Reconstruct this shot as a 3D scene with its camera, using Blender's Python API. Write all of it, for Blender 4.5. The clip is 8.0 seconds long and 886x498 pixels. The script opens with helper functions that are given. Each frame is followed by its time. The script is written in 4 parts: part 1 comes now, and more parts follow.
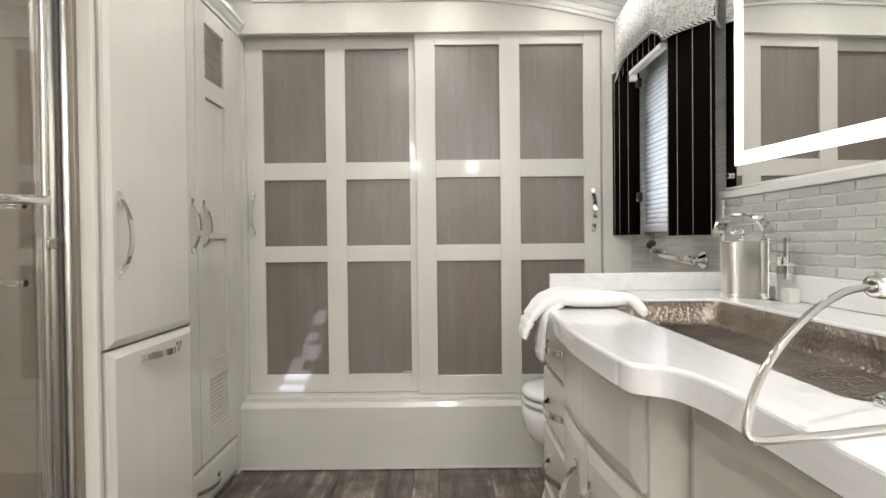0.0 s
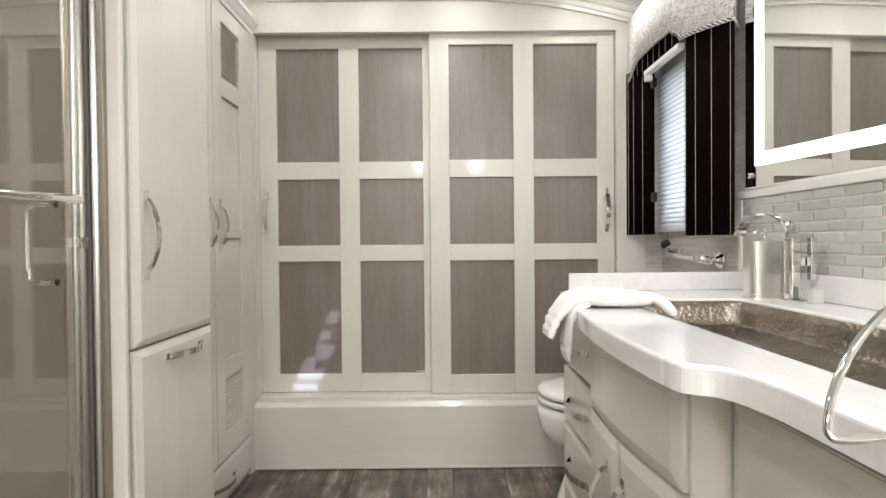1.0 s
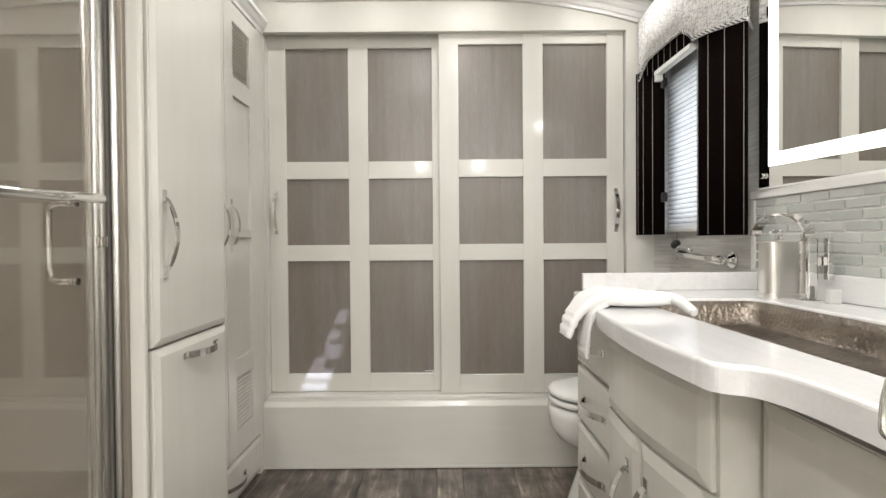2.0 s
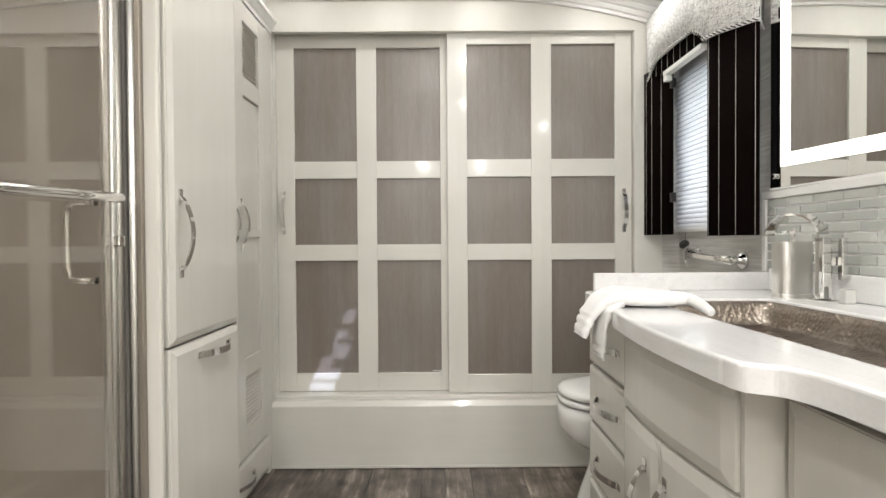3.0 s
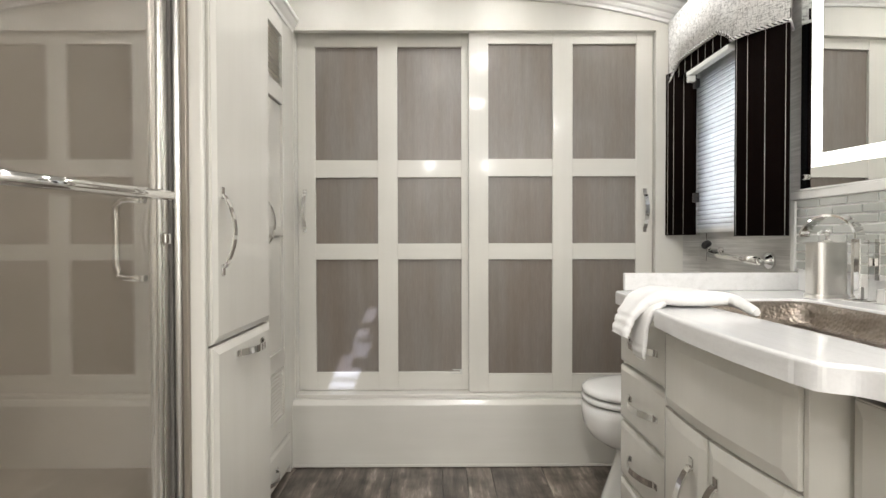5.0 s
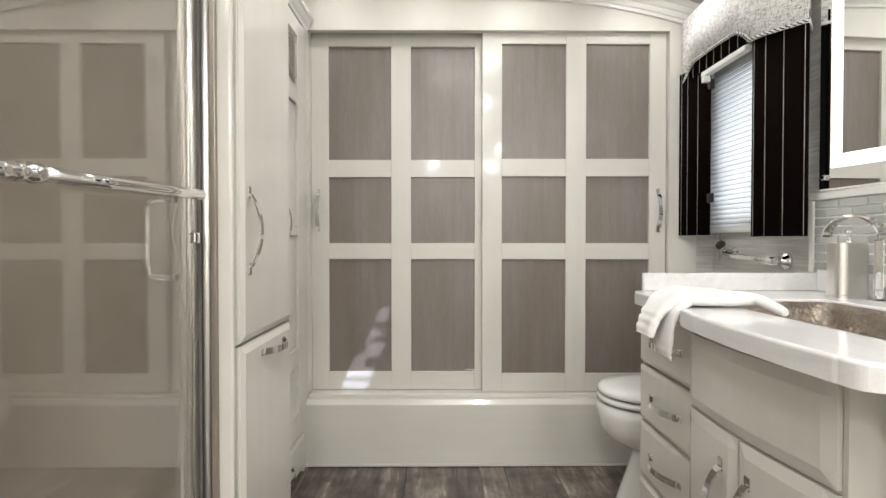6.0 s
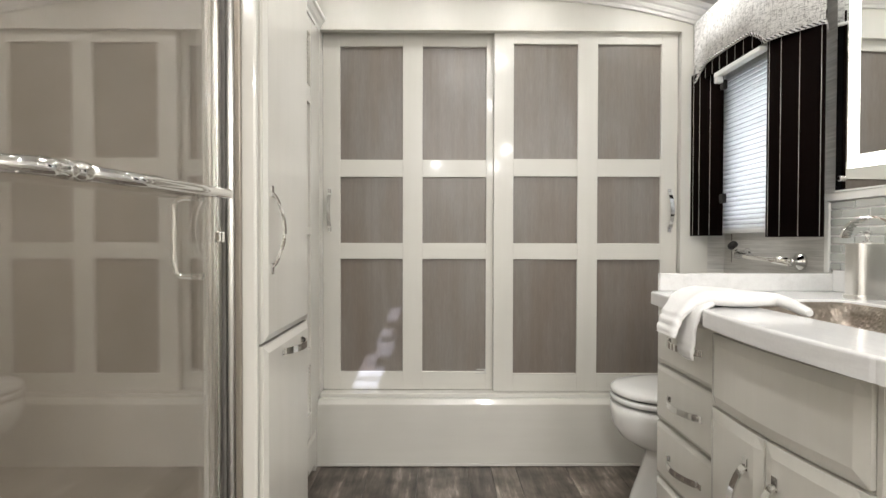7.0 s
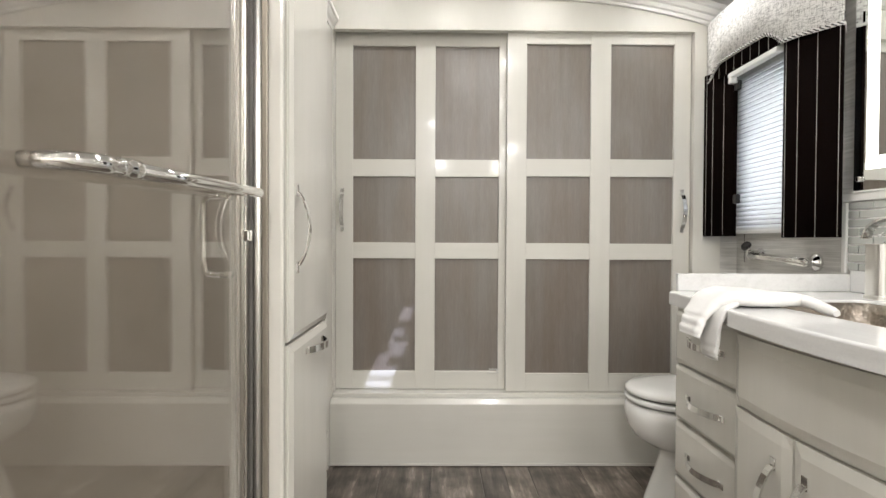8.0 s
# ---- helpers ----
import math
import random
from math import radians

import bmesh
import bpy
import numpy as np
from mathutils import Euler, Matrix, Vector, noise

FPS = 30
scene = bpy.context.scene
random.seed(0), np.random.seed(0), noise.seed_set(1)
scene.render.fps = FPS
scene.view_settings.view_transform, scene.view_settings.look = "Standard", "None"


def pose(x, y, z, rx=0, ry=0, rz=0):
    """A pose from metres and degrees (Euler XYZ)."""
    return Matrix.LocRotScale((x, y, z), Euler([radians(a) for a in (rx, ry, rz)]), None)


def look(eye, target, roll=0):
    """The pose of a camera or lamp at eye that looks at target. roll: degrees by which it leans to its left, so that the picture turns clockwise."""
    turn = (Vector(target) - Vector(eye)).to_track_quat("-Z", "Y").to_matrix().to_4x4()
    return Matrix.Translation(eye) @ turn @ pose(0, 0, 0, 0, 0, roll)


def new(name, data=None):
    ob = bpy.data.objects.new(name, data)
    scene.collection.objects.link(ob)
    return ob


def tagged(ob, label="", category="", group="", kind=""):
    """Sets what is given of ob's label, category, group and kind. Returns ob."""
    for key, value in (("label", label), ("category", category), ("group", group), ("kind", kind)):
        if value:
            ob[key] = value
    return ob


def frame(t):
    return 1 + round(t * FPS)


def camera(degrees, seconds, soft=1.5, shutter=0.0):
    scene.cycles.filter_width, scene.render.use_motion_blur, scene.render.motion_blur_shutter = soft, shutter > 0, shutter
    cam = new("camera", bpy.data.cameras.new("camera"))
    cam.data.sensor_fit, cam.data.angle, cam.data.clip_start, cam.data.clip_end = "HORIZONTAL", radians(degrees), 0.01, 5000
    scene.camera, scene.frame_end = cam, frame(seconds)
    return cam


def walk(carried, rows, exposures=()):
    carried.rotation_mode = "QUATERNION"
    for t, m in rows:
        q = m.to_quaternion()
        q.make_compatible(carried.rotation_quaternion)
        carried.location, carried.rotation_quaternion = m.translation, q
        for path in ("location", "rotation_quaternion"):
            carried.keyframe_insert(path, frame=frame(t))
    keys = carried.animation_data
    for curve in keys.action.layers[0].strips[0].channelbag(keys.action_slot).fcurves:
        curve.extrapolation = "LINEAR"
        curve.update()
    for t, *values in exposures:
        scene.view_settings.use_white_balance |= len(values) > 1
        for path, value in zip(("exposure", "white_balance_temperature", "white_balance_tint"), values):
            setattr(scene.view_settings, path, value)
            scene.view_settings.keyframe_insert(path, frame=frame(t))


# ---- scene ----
cam = camera(82.1, 8.0)
METRES, EYE = 0.44, 1.032
ROWS = [
    (0.0, 0.0000, 0.0000, 0.0000, 0.067, -0.752, 0.62),
    (0.5, -0.0669, -0.0010, 0.0022, 0.015, -0.797, 0.58),
    (1.0, -0.1524, -0.0027, 0.0013, -0.037, -0.804, 0.52),
    (1.5, -0.2104, -0.0030, 0.0016, -0.075, -0.819, 0.48),
    (3.0, -0.3445, -0.0044, -0.0002, -0.119, -0.819, 0.37),
    (3.5, -0.3939, -0.0046, 0.0000, -0.172, -0.834, 0.31),
    (4.0, -0.4497, -0.0051, -0.0007, -0.208, -0.849, 0.25),
    (4.5, -0.5138, -0.0055, -0.0017, -0.253, -0.857, 0.18),
    (6.0, -0.7312, -0.0090, -0.0020, -0.357, -0.900, 0.01),
    (6.5, -0.8030, -0.0098, -0.0032, -0.387, -0.893, -0.07),
    (7.0, -0.8586, -0.0105, -0.0045, -0.410, -0.886, -0.12),
    (7.5, -0.9185, -0.0103, -0.0063, -0.439, -0.886, -0.22),
    (8.0, -0.9998, -0.0112, -0.0084, -0.477, -0.886, -0.28),
]
walk(cam, [(t, pose(METRES * x, METRES * y, EYE + METRES * z, 90 + pitch, roll, yaw)) for t, x, y, z, yaw, pitch, roll in ROWS],
     exposures=[(0.0, -0.12), (0.4, -0.06), (0.9, 0.0), (8.0, 0.0)])

# ---- world and light ----
world = bpy.data.worlds.new("sky")
scene.world = world
world.use_nodes = True
wn = world.node_tree
sky = wn.nodes.new("ShaderNodeTexSky")
sky.sky_type, sky.sun_disc, sky.sun_elevation, sky.sun_rotation = "NISHITA", False, radians(43), radians(157)
wn.nodes["Background"].inputs["Strength"].default_value = 0.12
wn.links.new(sky.outputs["Color"], wn.nodes["Background"].inputs["Color"])
DOWNLIGHT, DAYLIGHT = 7.7, 13.0


def area(name, where, target, size, watts, colour, shape="DISK", size_y=None):
    d = bpy.data.lights.new(name, "AREA")
    d.energy, d.color, d.shape, d.size = watts, colour, shape, size
    if size_y:
        d.size_y = size_y
    ob = new(name, d)
    ob.matrix_basis = look(where, target)
    return ob


sun = new("sun", bpy.data.lights.new("sun", "SUN"))
sun.data.energy, sun.data.angle, sun.data.color = 5.0, radians(0.5), (0.70, 0.75, 1.0)
sun.matrix_basis = look((0.42, -1.0, 4.0), (0.0, 0.0, 3.0))


# ---- materials ----
def material(name, colour, rough=0.5, metal=0.0, coat=0.0, spec=0.5):
    m = bpy.data.materials.new(name)
    m.use_nodes = True
    n = m.node_tree.nodes["Principled BSDF"]
    n.inputs["Base Color"].default_value = (*colour, 1)
    n.inputs["Roughness"].default_value = rough
    n.inputs["Metallic"].default_value = metal
    n.inputs["Coat Weight"].default_value = coat
    n.inputs["Coat Roughness"].default_value = 0.09
    n.inputs["Specular IOR Level"].default_value = spec
    return m, m.node_tree, n


def coords(tree, scale=(1, 1, 1), rotate=(0, 0, 0)):
    tc = tree.nodes.new("ShaderNodeTexCoord")
    mp = tree.nodes.new("ShaderNodeMapping")
    mp.inputs["Scale"].default_value = scale
    mp.inputs["Rotation"].default_value = rotate
    tree.links.new(tc.outputs["Object"], mp.inputs["Vector"])
    return mp.outputs["Vector"]


def noise_tex(tree, vec, scale, detail=3, rough=0.5):
    n = tree.nodes.new("ShaderNodeTexNoise")
    n.inputs["Scale"].default_value, n.inputs["Detail"].default_value, n.inputs["Roughness"].default_value = scale, detail, rough
    tree.links.new(vec, n.inputs["Vector"])
    return n.outputs["Fac"]


def ramp(tree, fac, stops):
    r = tree.nodes.new("ShaderNodeValToRGB")
    while len(r.color_ramp.elements) < len(stops):
        r.color_ramp.elements.new(0.5)
    for e, (p, c) in zip(r.color_ramp.elements, stops):
        e.position, e.color = p, (*c, 1) if len(c) == 3 else c
    tree.links.new(fac, r.inputs["Fac"])
    return r.outputs["Color"]


def mix(tree, a, b, fac, mode="MIX"):
    m = tree.nodes.new("ShaderNodeMix")
    m.data_type, m.blend_type = "RGBA", mode
    for value, k in ((fac, 0), (a, 6), (b, 7)):
        if isinstance(value, (int, float)):
            m.inputs[k].default_value = value
        elif isinstance(value, tuple):
            m.inputs[k].default_value = (*value, 1)
        else:
            tree.links.new(value, m.inputs[k])
    return m.outputs[2]


def bump(tree, bsdf, height, strength, distance=0.002):
    b = tree.nodes.new("ShaderNodeBump")
    b.inputs["Strength"].default_value, b.inputs["Distance"].default_value = strength, distance
    tree.links.new(height, b.inputs["Height"])
    tree.links.new(b.outputs["Normal"], bsdf.inputs["Normal"])


def streaked(name, dark, light, rough, stretch, scale=1.0, coat=0.0, relief=0.15, blotch=2.0):
    """Paint or wood with fine streaks along one axis and broad, faint blotches."""
    m, t, n = material(name, light, rough, 0, coat)
    fine = noise_tex(t, coords(t, tuple(scale * s for s in stretch)), 1.0, 5, 0.65)
    broad = noise_tex(t, coords(t), blotch, 3)
    c = ramp(t, fine, [(0.3, dark), (0.7, light)])
    c2 = ramp(t, broad, [(0.3, (0.9, 0.9, 0.9)), (0.7, (1, 1, 1))])
    t.links.new(mix(t, c, c2, 1.0, "MULTIPLY"), n.inputs["Base Color"])
    r = t.nodes.new("ShaderNodeMapRange")
    r.inputs["To Min"].default_value, r.inputs["To Max"].default_value = rough * 0.8, rough * 1.25
    t.links.new(broad, r.inputs["Value"])
    t.links.new(r.outputs["Result"], n.inputs["Roughness"])
    bump(t, n, fine, relief, 0.0006)
    return m


CREAM = streaked("cream_lacquer", (0.672, 0.654, 0.597), (0.70, 0.682, 0.626), 0.24, (30, 30, 1.6), coat=0.4, relief=0.03)
CREAM_FLAT = streaked("cream_lacquer_level", (0.672, 0.654, 0.597), (0.70, 0.682, 0.626), 0.24, (1.6, 30, 30), coat=0.4, relief=0.03)
CREAM_SATIN = streaked("cream_satin_wall", (0.672, 0.655, 0.598), (0.70, 0.683, 0.626), 0.48, (12, 12, 4), relief=0.03)


def veneer():
    """Grey-brown wood veneer: fine broken grain upright, cloudy tone, satin lacquer; each panel of its own tone."""
    m, t, n = material("grey_wood_veneer", (0.23, 0.21, 0.19), 0.34, 0, 0.4)
    n.inputs["Coat Roughness"].default_value = 0.25
    info = t.nodes.new("ShaderNodeObjectInfo")
    grain = noise_tex(t, coords(t, (240, 240, 22)), 1.0, 4, 0.7)
    streak = noise_tex(t, coords(t, (46, 46, 1.3)), 1.0, 3, 0.6)
    cloud = noise_tex(t, coords(t, (9, 9, 1.8)), 1.0, 4, 0.6)
    c = ramp(t, grain, [(0.30, (0.187, 0.171, 0.153)), (0.70, (0.220, 0.203, 0.184))])
    c = mix(t, c, ramp(t, streak, [(0.34, (0.93, 0.915, 0.90)), (0.66, (1.03, 1.025, 1.02))]), 1.0, "MULTIPLY")
    c = mix(t, c, ramp(t, cloud, [(0.36, (0.93, 0.855, 0.79)), (0.62, (1.04, 1.04, 1.04))]), 1.0, "MULTIPLY")
    c = mix(t, c, ramp(t, info.outputs["Random"], [(0, (0.96, 0.94, 0.92)), (1, (1.05, 1.05, 1.06))]), 1.0, "MULTIPLY")
    t.links.new(c, n.inputs["Base Color"])
    bump(t, n, grain, 0.1, 0.0005)
    return m


GREY_WOOD = veneer()
WHITE_WALL = streaked("white_wall_paint", (0.76, 0.745, 0.70), (0.80, 0.785, 0.74), 0.45, (8, 8, 8), relief=0.03)
CEILING_WHITE = streaked("ceiling_vinyl", (0.70, 0.69, 0.66), (0.76, 0.75, 0.72), 0.6, (40, 40, 40), relief=0.1)
PORCELAIN = material("porcelain", (0.85, 0.845, 0.82), 0.08, 0, 0.5)[0]
CHROME = material("chrome", (0.76, 0.755, 0.74), 0.06, 1)[0]
POLISHED = material("polished_steel", (0.93, 0.92, 0.90), 0.12, 1)[0]
SATIN = material("satin_aluminium", (0.66, 0.645, 0.61), 0.24, 1)[0]
SILVER = material("bright_anodised_aluminium", (0.90, 0.89, 0.865), 0.38, 1)[0]
BRONZE = material("brown_anodised_metal", (0.30, 0.265, 0.225), 0.35, 0.6)[0]
DARK_SEAL = material("dark_seal", (0.13, 0.122, 0.11), 0.5)[0]
SHADE = material("tan_louvre_shade", (0.52, 0.47, 0.40), 0.8)[0]
BLACK_PLASTIC = material("black_plastic", (0.018, 0.016, 0.015), 0.35)[0]
WHITE_PLASTIC = material("white_plastic", (0.84, 0.835, 0.81), 0.15)[0]
TRIM_WHITE = material("white_trim", (0.78, 0.77, 0.74), 0.3)[0]
GROUT = material("grout", (0.86, 0.86, 0.84), 0.8)[0]
MIRROR = material("mirror_silver", (0.86, 0.87, 0.86), 0.01, 1)[0]
TAUPE = streaked("taupe_shower_wall", (0.38, 0.345, 0.30), (0.45, 0.41, 0.365), 0.35, (5, 5, 5), relief=0.05)


def brushed():
    m, t, n = material("brushed_nickel", (0.74, 0.725, 0.69), 0.33, 1)
    f = noise_tex(t, coords(t, (300, 300, 6)), 1.0, 4)
    bump(t, n, f, 0.15, 0.0005)
    return m


def stone():
    m, t, n = material("white_solid_surface", (0.84, 0.835, 0.82), 0.16, 0, 0.3)
    vein = noise_tex(t, coords(t, (30, 3.0, 30), (0, 0, 0.3)), 1.0, 6, 0.65)
    fine = noise_tex(t, coords(t), 160, 2)
    c = ramp(t, vein, [(0.30, (0.72, 0.715, 0.70)), (0.46, (0.785, 0.78, 0.768)), (0.6, (0.805, 0.80, 0.79))])
    t.links.new(mix(t, c, ramp(t, fine, [(0.3, (0.96, 0.96, 0.96)), (0.6, (1, 1, 1))]), 1.0, "MULTIPLY"), n.inputs["Base Color"])
    return m


def hammered():
    m, t, n = material("hammered_copper_nickel", (0.33, 0.27, 0.215), 0.31, 1)
    v = t.nodes.new("ShaderNodeTexVoronoi")
    v.feature, v.inputs["Scale"].default_value = "SMOOTH_F1", 105
    v.inputs["Smoothness"].default_value = 0.25
    t.links.new(coords(t), v.inputs["Vector"])
    bump(t, n, v.outputs["Distance"], 0.9, 0.0026)
    age = noise_tex(t, coords(t), 14, 3)
    t.links.new(ramp(t, age, [(0.3, (0.19, 0.158, 0.13)), (0.7, (0.35, 0.305, 0.26))]), n.inputs["Base Color"])
    return m


def plank_wood():
    m, t, n = material("grey_wood_plank", (0.12, 0.105, 0.09), 0.32)
    info = t.nodes.new("ShaderNodeObjectInfo")
    tc = t.nodes.new("ShaderNodeTexCoord")
    add = t.nodes.new("ShaderNodeVectorMath")
    add.operation = "MULTIPLY_ADD"
    comb = t.nodes.new("ShaderNodeCombineXYZ")
    for k in range(3):
        t.links.new(info.outputs["Random"], comb.inputs[k])
    t.links.new(comb.outputs["Vector"], add.inputs[0])
    add.inputs[1].default_value = (17, 31, 5)
    t.links.new(tc.outputs["Object"], add.inputs[2])
    mp = t.nodes.new("ShaderNodeMapping")
    mp.inputs["Scale"].default_value = (24, 3.2, 24)
    t.links.new(add.outputs["Vector"], mp.inputs["Vector"])
    grain = noise_tex(t, mp.outputs["Vector"], 1.0, 8, 0.7)
    patch = noise_tex(t, add.outputs["Vector"], 9, 4)
    c = ramp(t, grain, [(0.30, (0.035, 0.029, 0.024)), (0.45, (0.115, 0.10, 0.087)), (0.56, (0.19, 0.168, 0.15)), (0.68, (0.46, 0.42, 0.375))])
    c = mix(t, c, ramp(t, patch, [(0.36, (0.48, 0.44, 0.40)), (0.60, (1.2, 1.15, 1.1))]), 1.0, "MULTIPLY")
    tone = ramp(t, info.outputs["Random"], [(0, (0.75, 0.74, 0.73)), (1, (1.15, 1.14, 1.12))])
    t.links.new(mix(t, c, tone, 1.0, "MULTIPLY"), n.inputs["Base Color"])
    bump(t, n, grain, 0.25, 0.001)
    return m


def wallpaper():
    m, t, n = material("grasscloth_wallpaper", (0.5, 0.48, 0.45), 0.7)
    f = noise_tex(t, coords(t, (6, 6, 190)), 1.0, 5, 0.6)
    g = noise_tex(t, coords(t, (3, 3, 40)), 1.0, 4, 0.6)
    c = mix(t, ramp(t, f, [(0.3, (0.52, 0.505, 0.475)), (0.7, (0.76, 0.745, 0.71))]), ramp(t, g, [(0.3, (0.78, 0.78, 0.78)), (0.65, (1, 1, 1))]), 1.0, "MULTIPLY")
    t.links.new(c, n.inputs["Base Color"])
    bump(t, n, f, 0.3, 0.001)
    return m


def tweed():
    m, t, n = material("grey_tweed_fabric", (0.5, 0.49, 0.47), 0.9, spec=0.2)
    a = noise_tex(t, coords(t, (45, 45, 330)), 1.0, 3, 0.6)
    b = noise_tex(t, coords(t, (300, 300, 45)), 1.0, 3, 0.6)
    ca = ramp(t, a, [(0.40, (0.20, 0.19, 0.18)), (0.50, (0.86, 0.85, 0.82))])
    cb = ramp(t, b, [(0.38, (0.24, 0.23, 0.22)), (0.50, (0.88, 0.87, 0.85))])
    t.links.new(mix(t, ca, cb, 0.5), n.inputs["Base Color"])
    bump(t, n, a, 0.5, 0.001)
    return m


def glass_tile():
    m, t, n = material("pale_glass_tile", (0.47, 0.49, 0.455), 0.05, 0, 1.0)
    info = t.nodes.new("ShaderNodeObjectInfo")
    t.links.new(ramp(t, info.outputs["Random"], [(0, (0.43, 0.445, 0.415)), (1, (0.53, 0.54, 0.51))]), n.inputs["Base Color"])
    return m


def pane_glass(name, tint, base, gain):
    m = bpy.data.materials.new(name)
    m.use_nodes = True
    t = m.node_tree
    t.nodes.clear()
    out = t.nodes.new("ShaderNodeOutputMaterial")
    clear, gloss, mixer = t.nodes.new("ShaderNodeBsdfTransparent"), t.nodes.new("ShaderNodeBsdfGlossy"), t.nodes.new("ShaderNodeMixShader")
    clear.inputs["Color"].default_value = (*tint, 1)
    gloss.inputs["Roughness"].default_value = 0.012
    f = t.nodes.new("ShaderNodeLayerWeight")
    f.inputs["Blend"].default_value = 0.5
    power, scale = t.nodes.new("ShaderNodeMath"), t.nodes.new("ShaderNodeMath")
    power.operation, scale.operation = "POWER", "MULTIPLY_ADD"
    power.inputs[1].default_value = 2.5
    scale.inputs[1].default_value, scale.inputs[2].default_value = gain, base
    t.links.new(f.outputs["Facing"], power.inputs[0])
    t.links.new(power.outputs["Value"], scale.inputs[0])
    t.links.new(scale.outputs["Value"], mixer.inputs["Fac"])
    t.links.new(clear.outputs["BSDF"], mixer.inputs[1])
    t.links.new(gloss.outputs["BSDF"], mixer.inputs[2])
    t.links.new(mixer.outputs["Shader"], out.inputs["Surface"])
    return m


def cloth(name, colour, fibre=500, through_light=0.0):
    m, t, n = material(name, colour, 0.95, spec=0.05)
    f = noise_tex(t, coords(t), fibre, 2)
    t.links.new(mix(t, tuple(c * 0.85 for c in colour), tuple(min(1, c * 1.05) for c in colour), f), n.inputs["Base Color"])
    bump(t, n, f, 0.5, 0.002)
    if through_light:
        tr = t.nodes.new("ShaderNodeBsdfTranslucent")
        tr.inputs["Color"].default_value = (*colour, 1)
        mx = t.nodes.new("ShaderNodeMixShader")
        mx.inputs["Fac"].default_value = through_light
        t.links.new(n.outputs["BSDF"], mx.inputs[1])
        t.links.new(tr.outputs["BSDF"], mx.inputs[2])
        t.links.new(mx.outputs["Shader"], t.nodes["Material Output"].inputs["Surface"])
    return m


def glowing(name, colour, strength):
    m = bpy.data.materials.new(name)
    m.use_nodes = True
    n = m.node_tree.nodes["Principled BSDF"]
    n.inputs["Base Color"].default_value = (0.8, 0.8, 0.8, 1)
    n.inputs["Emission Color"].default_value = (*colour, 1)
    n.inputs["Emission Strength"].default_value = strength
    return m


BRUSHED, STONE, HAMMERED, PLANK, PAPER, TWEED, GLASS_TILE = brushed(), stone(), hammered(), plank_wood(), wallpaper(), tweed(), glass_tile()
SHOWER_GLASS = pane_glass("shower_glass", (0.96, 0.95, 0.93), 0.08, 0.62)
WINDOW_GLASS = pane_glass("window_glass", (0.95, 0.96, 0.95), 0.04, 0.5)
FROSTED = material("frosted_acrylic", (0.56, 0.555, 0.53), 0.25)[0]
BLACK_CLOTH = cloth("black_satin_cloth", (0.0042, 0.0020, 0.0015), 700)
STRIPE_CLOTH = cloth("pale_stripe", (0.60, 0.58, 0.54), 700)
TOWEL = cloth("white_terry", (0.84, 0.83, 0.81), 420)
BLIND = cloth("pleated_blind_cloth", (0.74, 0.73, 0.70), 300, 0.45)
# dark tone for the shadow lines of the pleats
PLEAT_SHADE = cloth("pleat_shade_strip", (0.24, 0.23, 0.22), 300)
LED = glowing("led_strip", (1.0, 0.98, 0.94), 2.6)
LENS = glowing("lamp_lens", (1.0, 0.97, 0.92), 18.0)


# ---- building helpers ----
def box(bm, lo, hi, bevel=0.0, seg=2):
    lo, hi = Vector(lo), Vector(hi)
    made = bmesh.ops.create_cube(bm, size=1.0, matrix=Matrix.Translation((lo + hi) / 2) @ Matrix.Diagonal((*(hi - lo), 1)))["verts"]
    if bevel:
        edges = {e for v in made for e in v.link_edges}
        bmesh.ops.bevel(bm, geom=list(edges), offset=bevel, segments=seg, affect="EDGES", profile=0.6, clamp_overlap=True)
    return bm


def boxed(lo, hi, bevel=0.0, seg=2):
    return box(bmesh.new(), lo, hi, bevel, seg)


def tube(bm, points, radius, sides=14, closed=False, flat=None):
    """A round bar (or, with flat=(w, h, up), a flat strap) along the points."""
    pts = [Vector(p) for p in points]
    rings = []
    n = len(pts)
    for i, p in enumerate(pts):
        a, b = (pts[(i - 1) % n], pts[(i + 1) % n]) if closed else (pts[max(i - 1, 0)], pts[min(i + 1, n - 1)])
        d = (b - a).normalized()
        if flat:
            side = Vector(flat[2]).normalized()
            nor = d.cross(side).normalized()
            w, h = flat[0] / 2, flat[1] / 2
            rings.append([bm.verts.new(p + side * (w * sx) + nor * (h * sy)) for sx, sy in ((-1, -1), (1, -1), (1, 1), (-1, 1))])
        else:
            up = Vector((0, 0, 1)) if abs(d.z) < 0.9 else Vector((0, 1, 0))
            u = d.cross(up).normalized()
            v = d.cross(u)
            r = radius(i / max(n - 1, 1)) if callable(radius) else radius
            rings.append([bm.verts.new(p + (u * math.cos(a2) + v * math.sin(a2)) * r) for a2 in (2 * math.pi * k / sides for k in range(sides))])
    m = len(rings[0])
    for i in range(n if closed else n - 1):
        r1, r2 = rings[i], rings[(i + 1) % n]
        for k in range(m):
            f = bm.faces.new((r1[k], r1[(k + 1) % m], r2[(k + 1) % m], r2[k]))
            f.smooth = not flat
    if not closed:
        bm.faces.new(rings[0][::-1]), bm.faces.new(rings[-1])
    bmesh.ops.recalc_face_normals(bm, faces=bm.faces[:])
    return bm


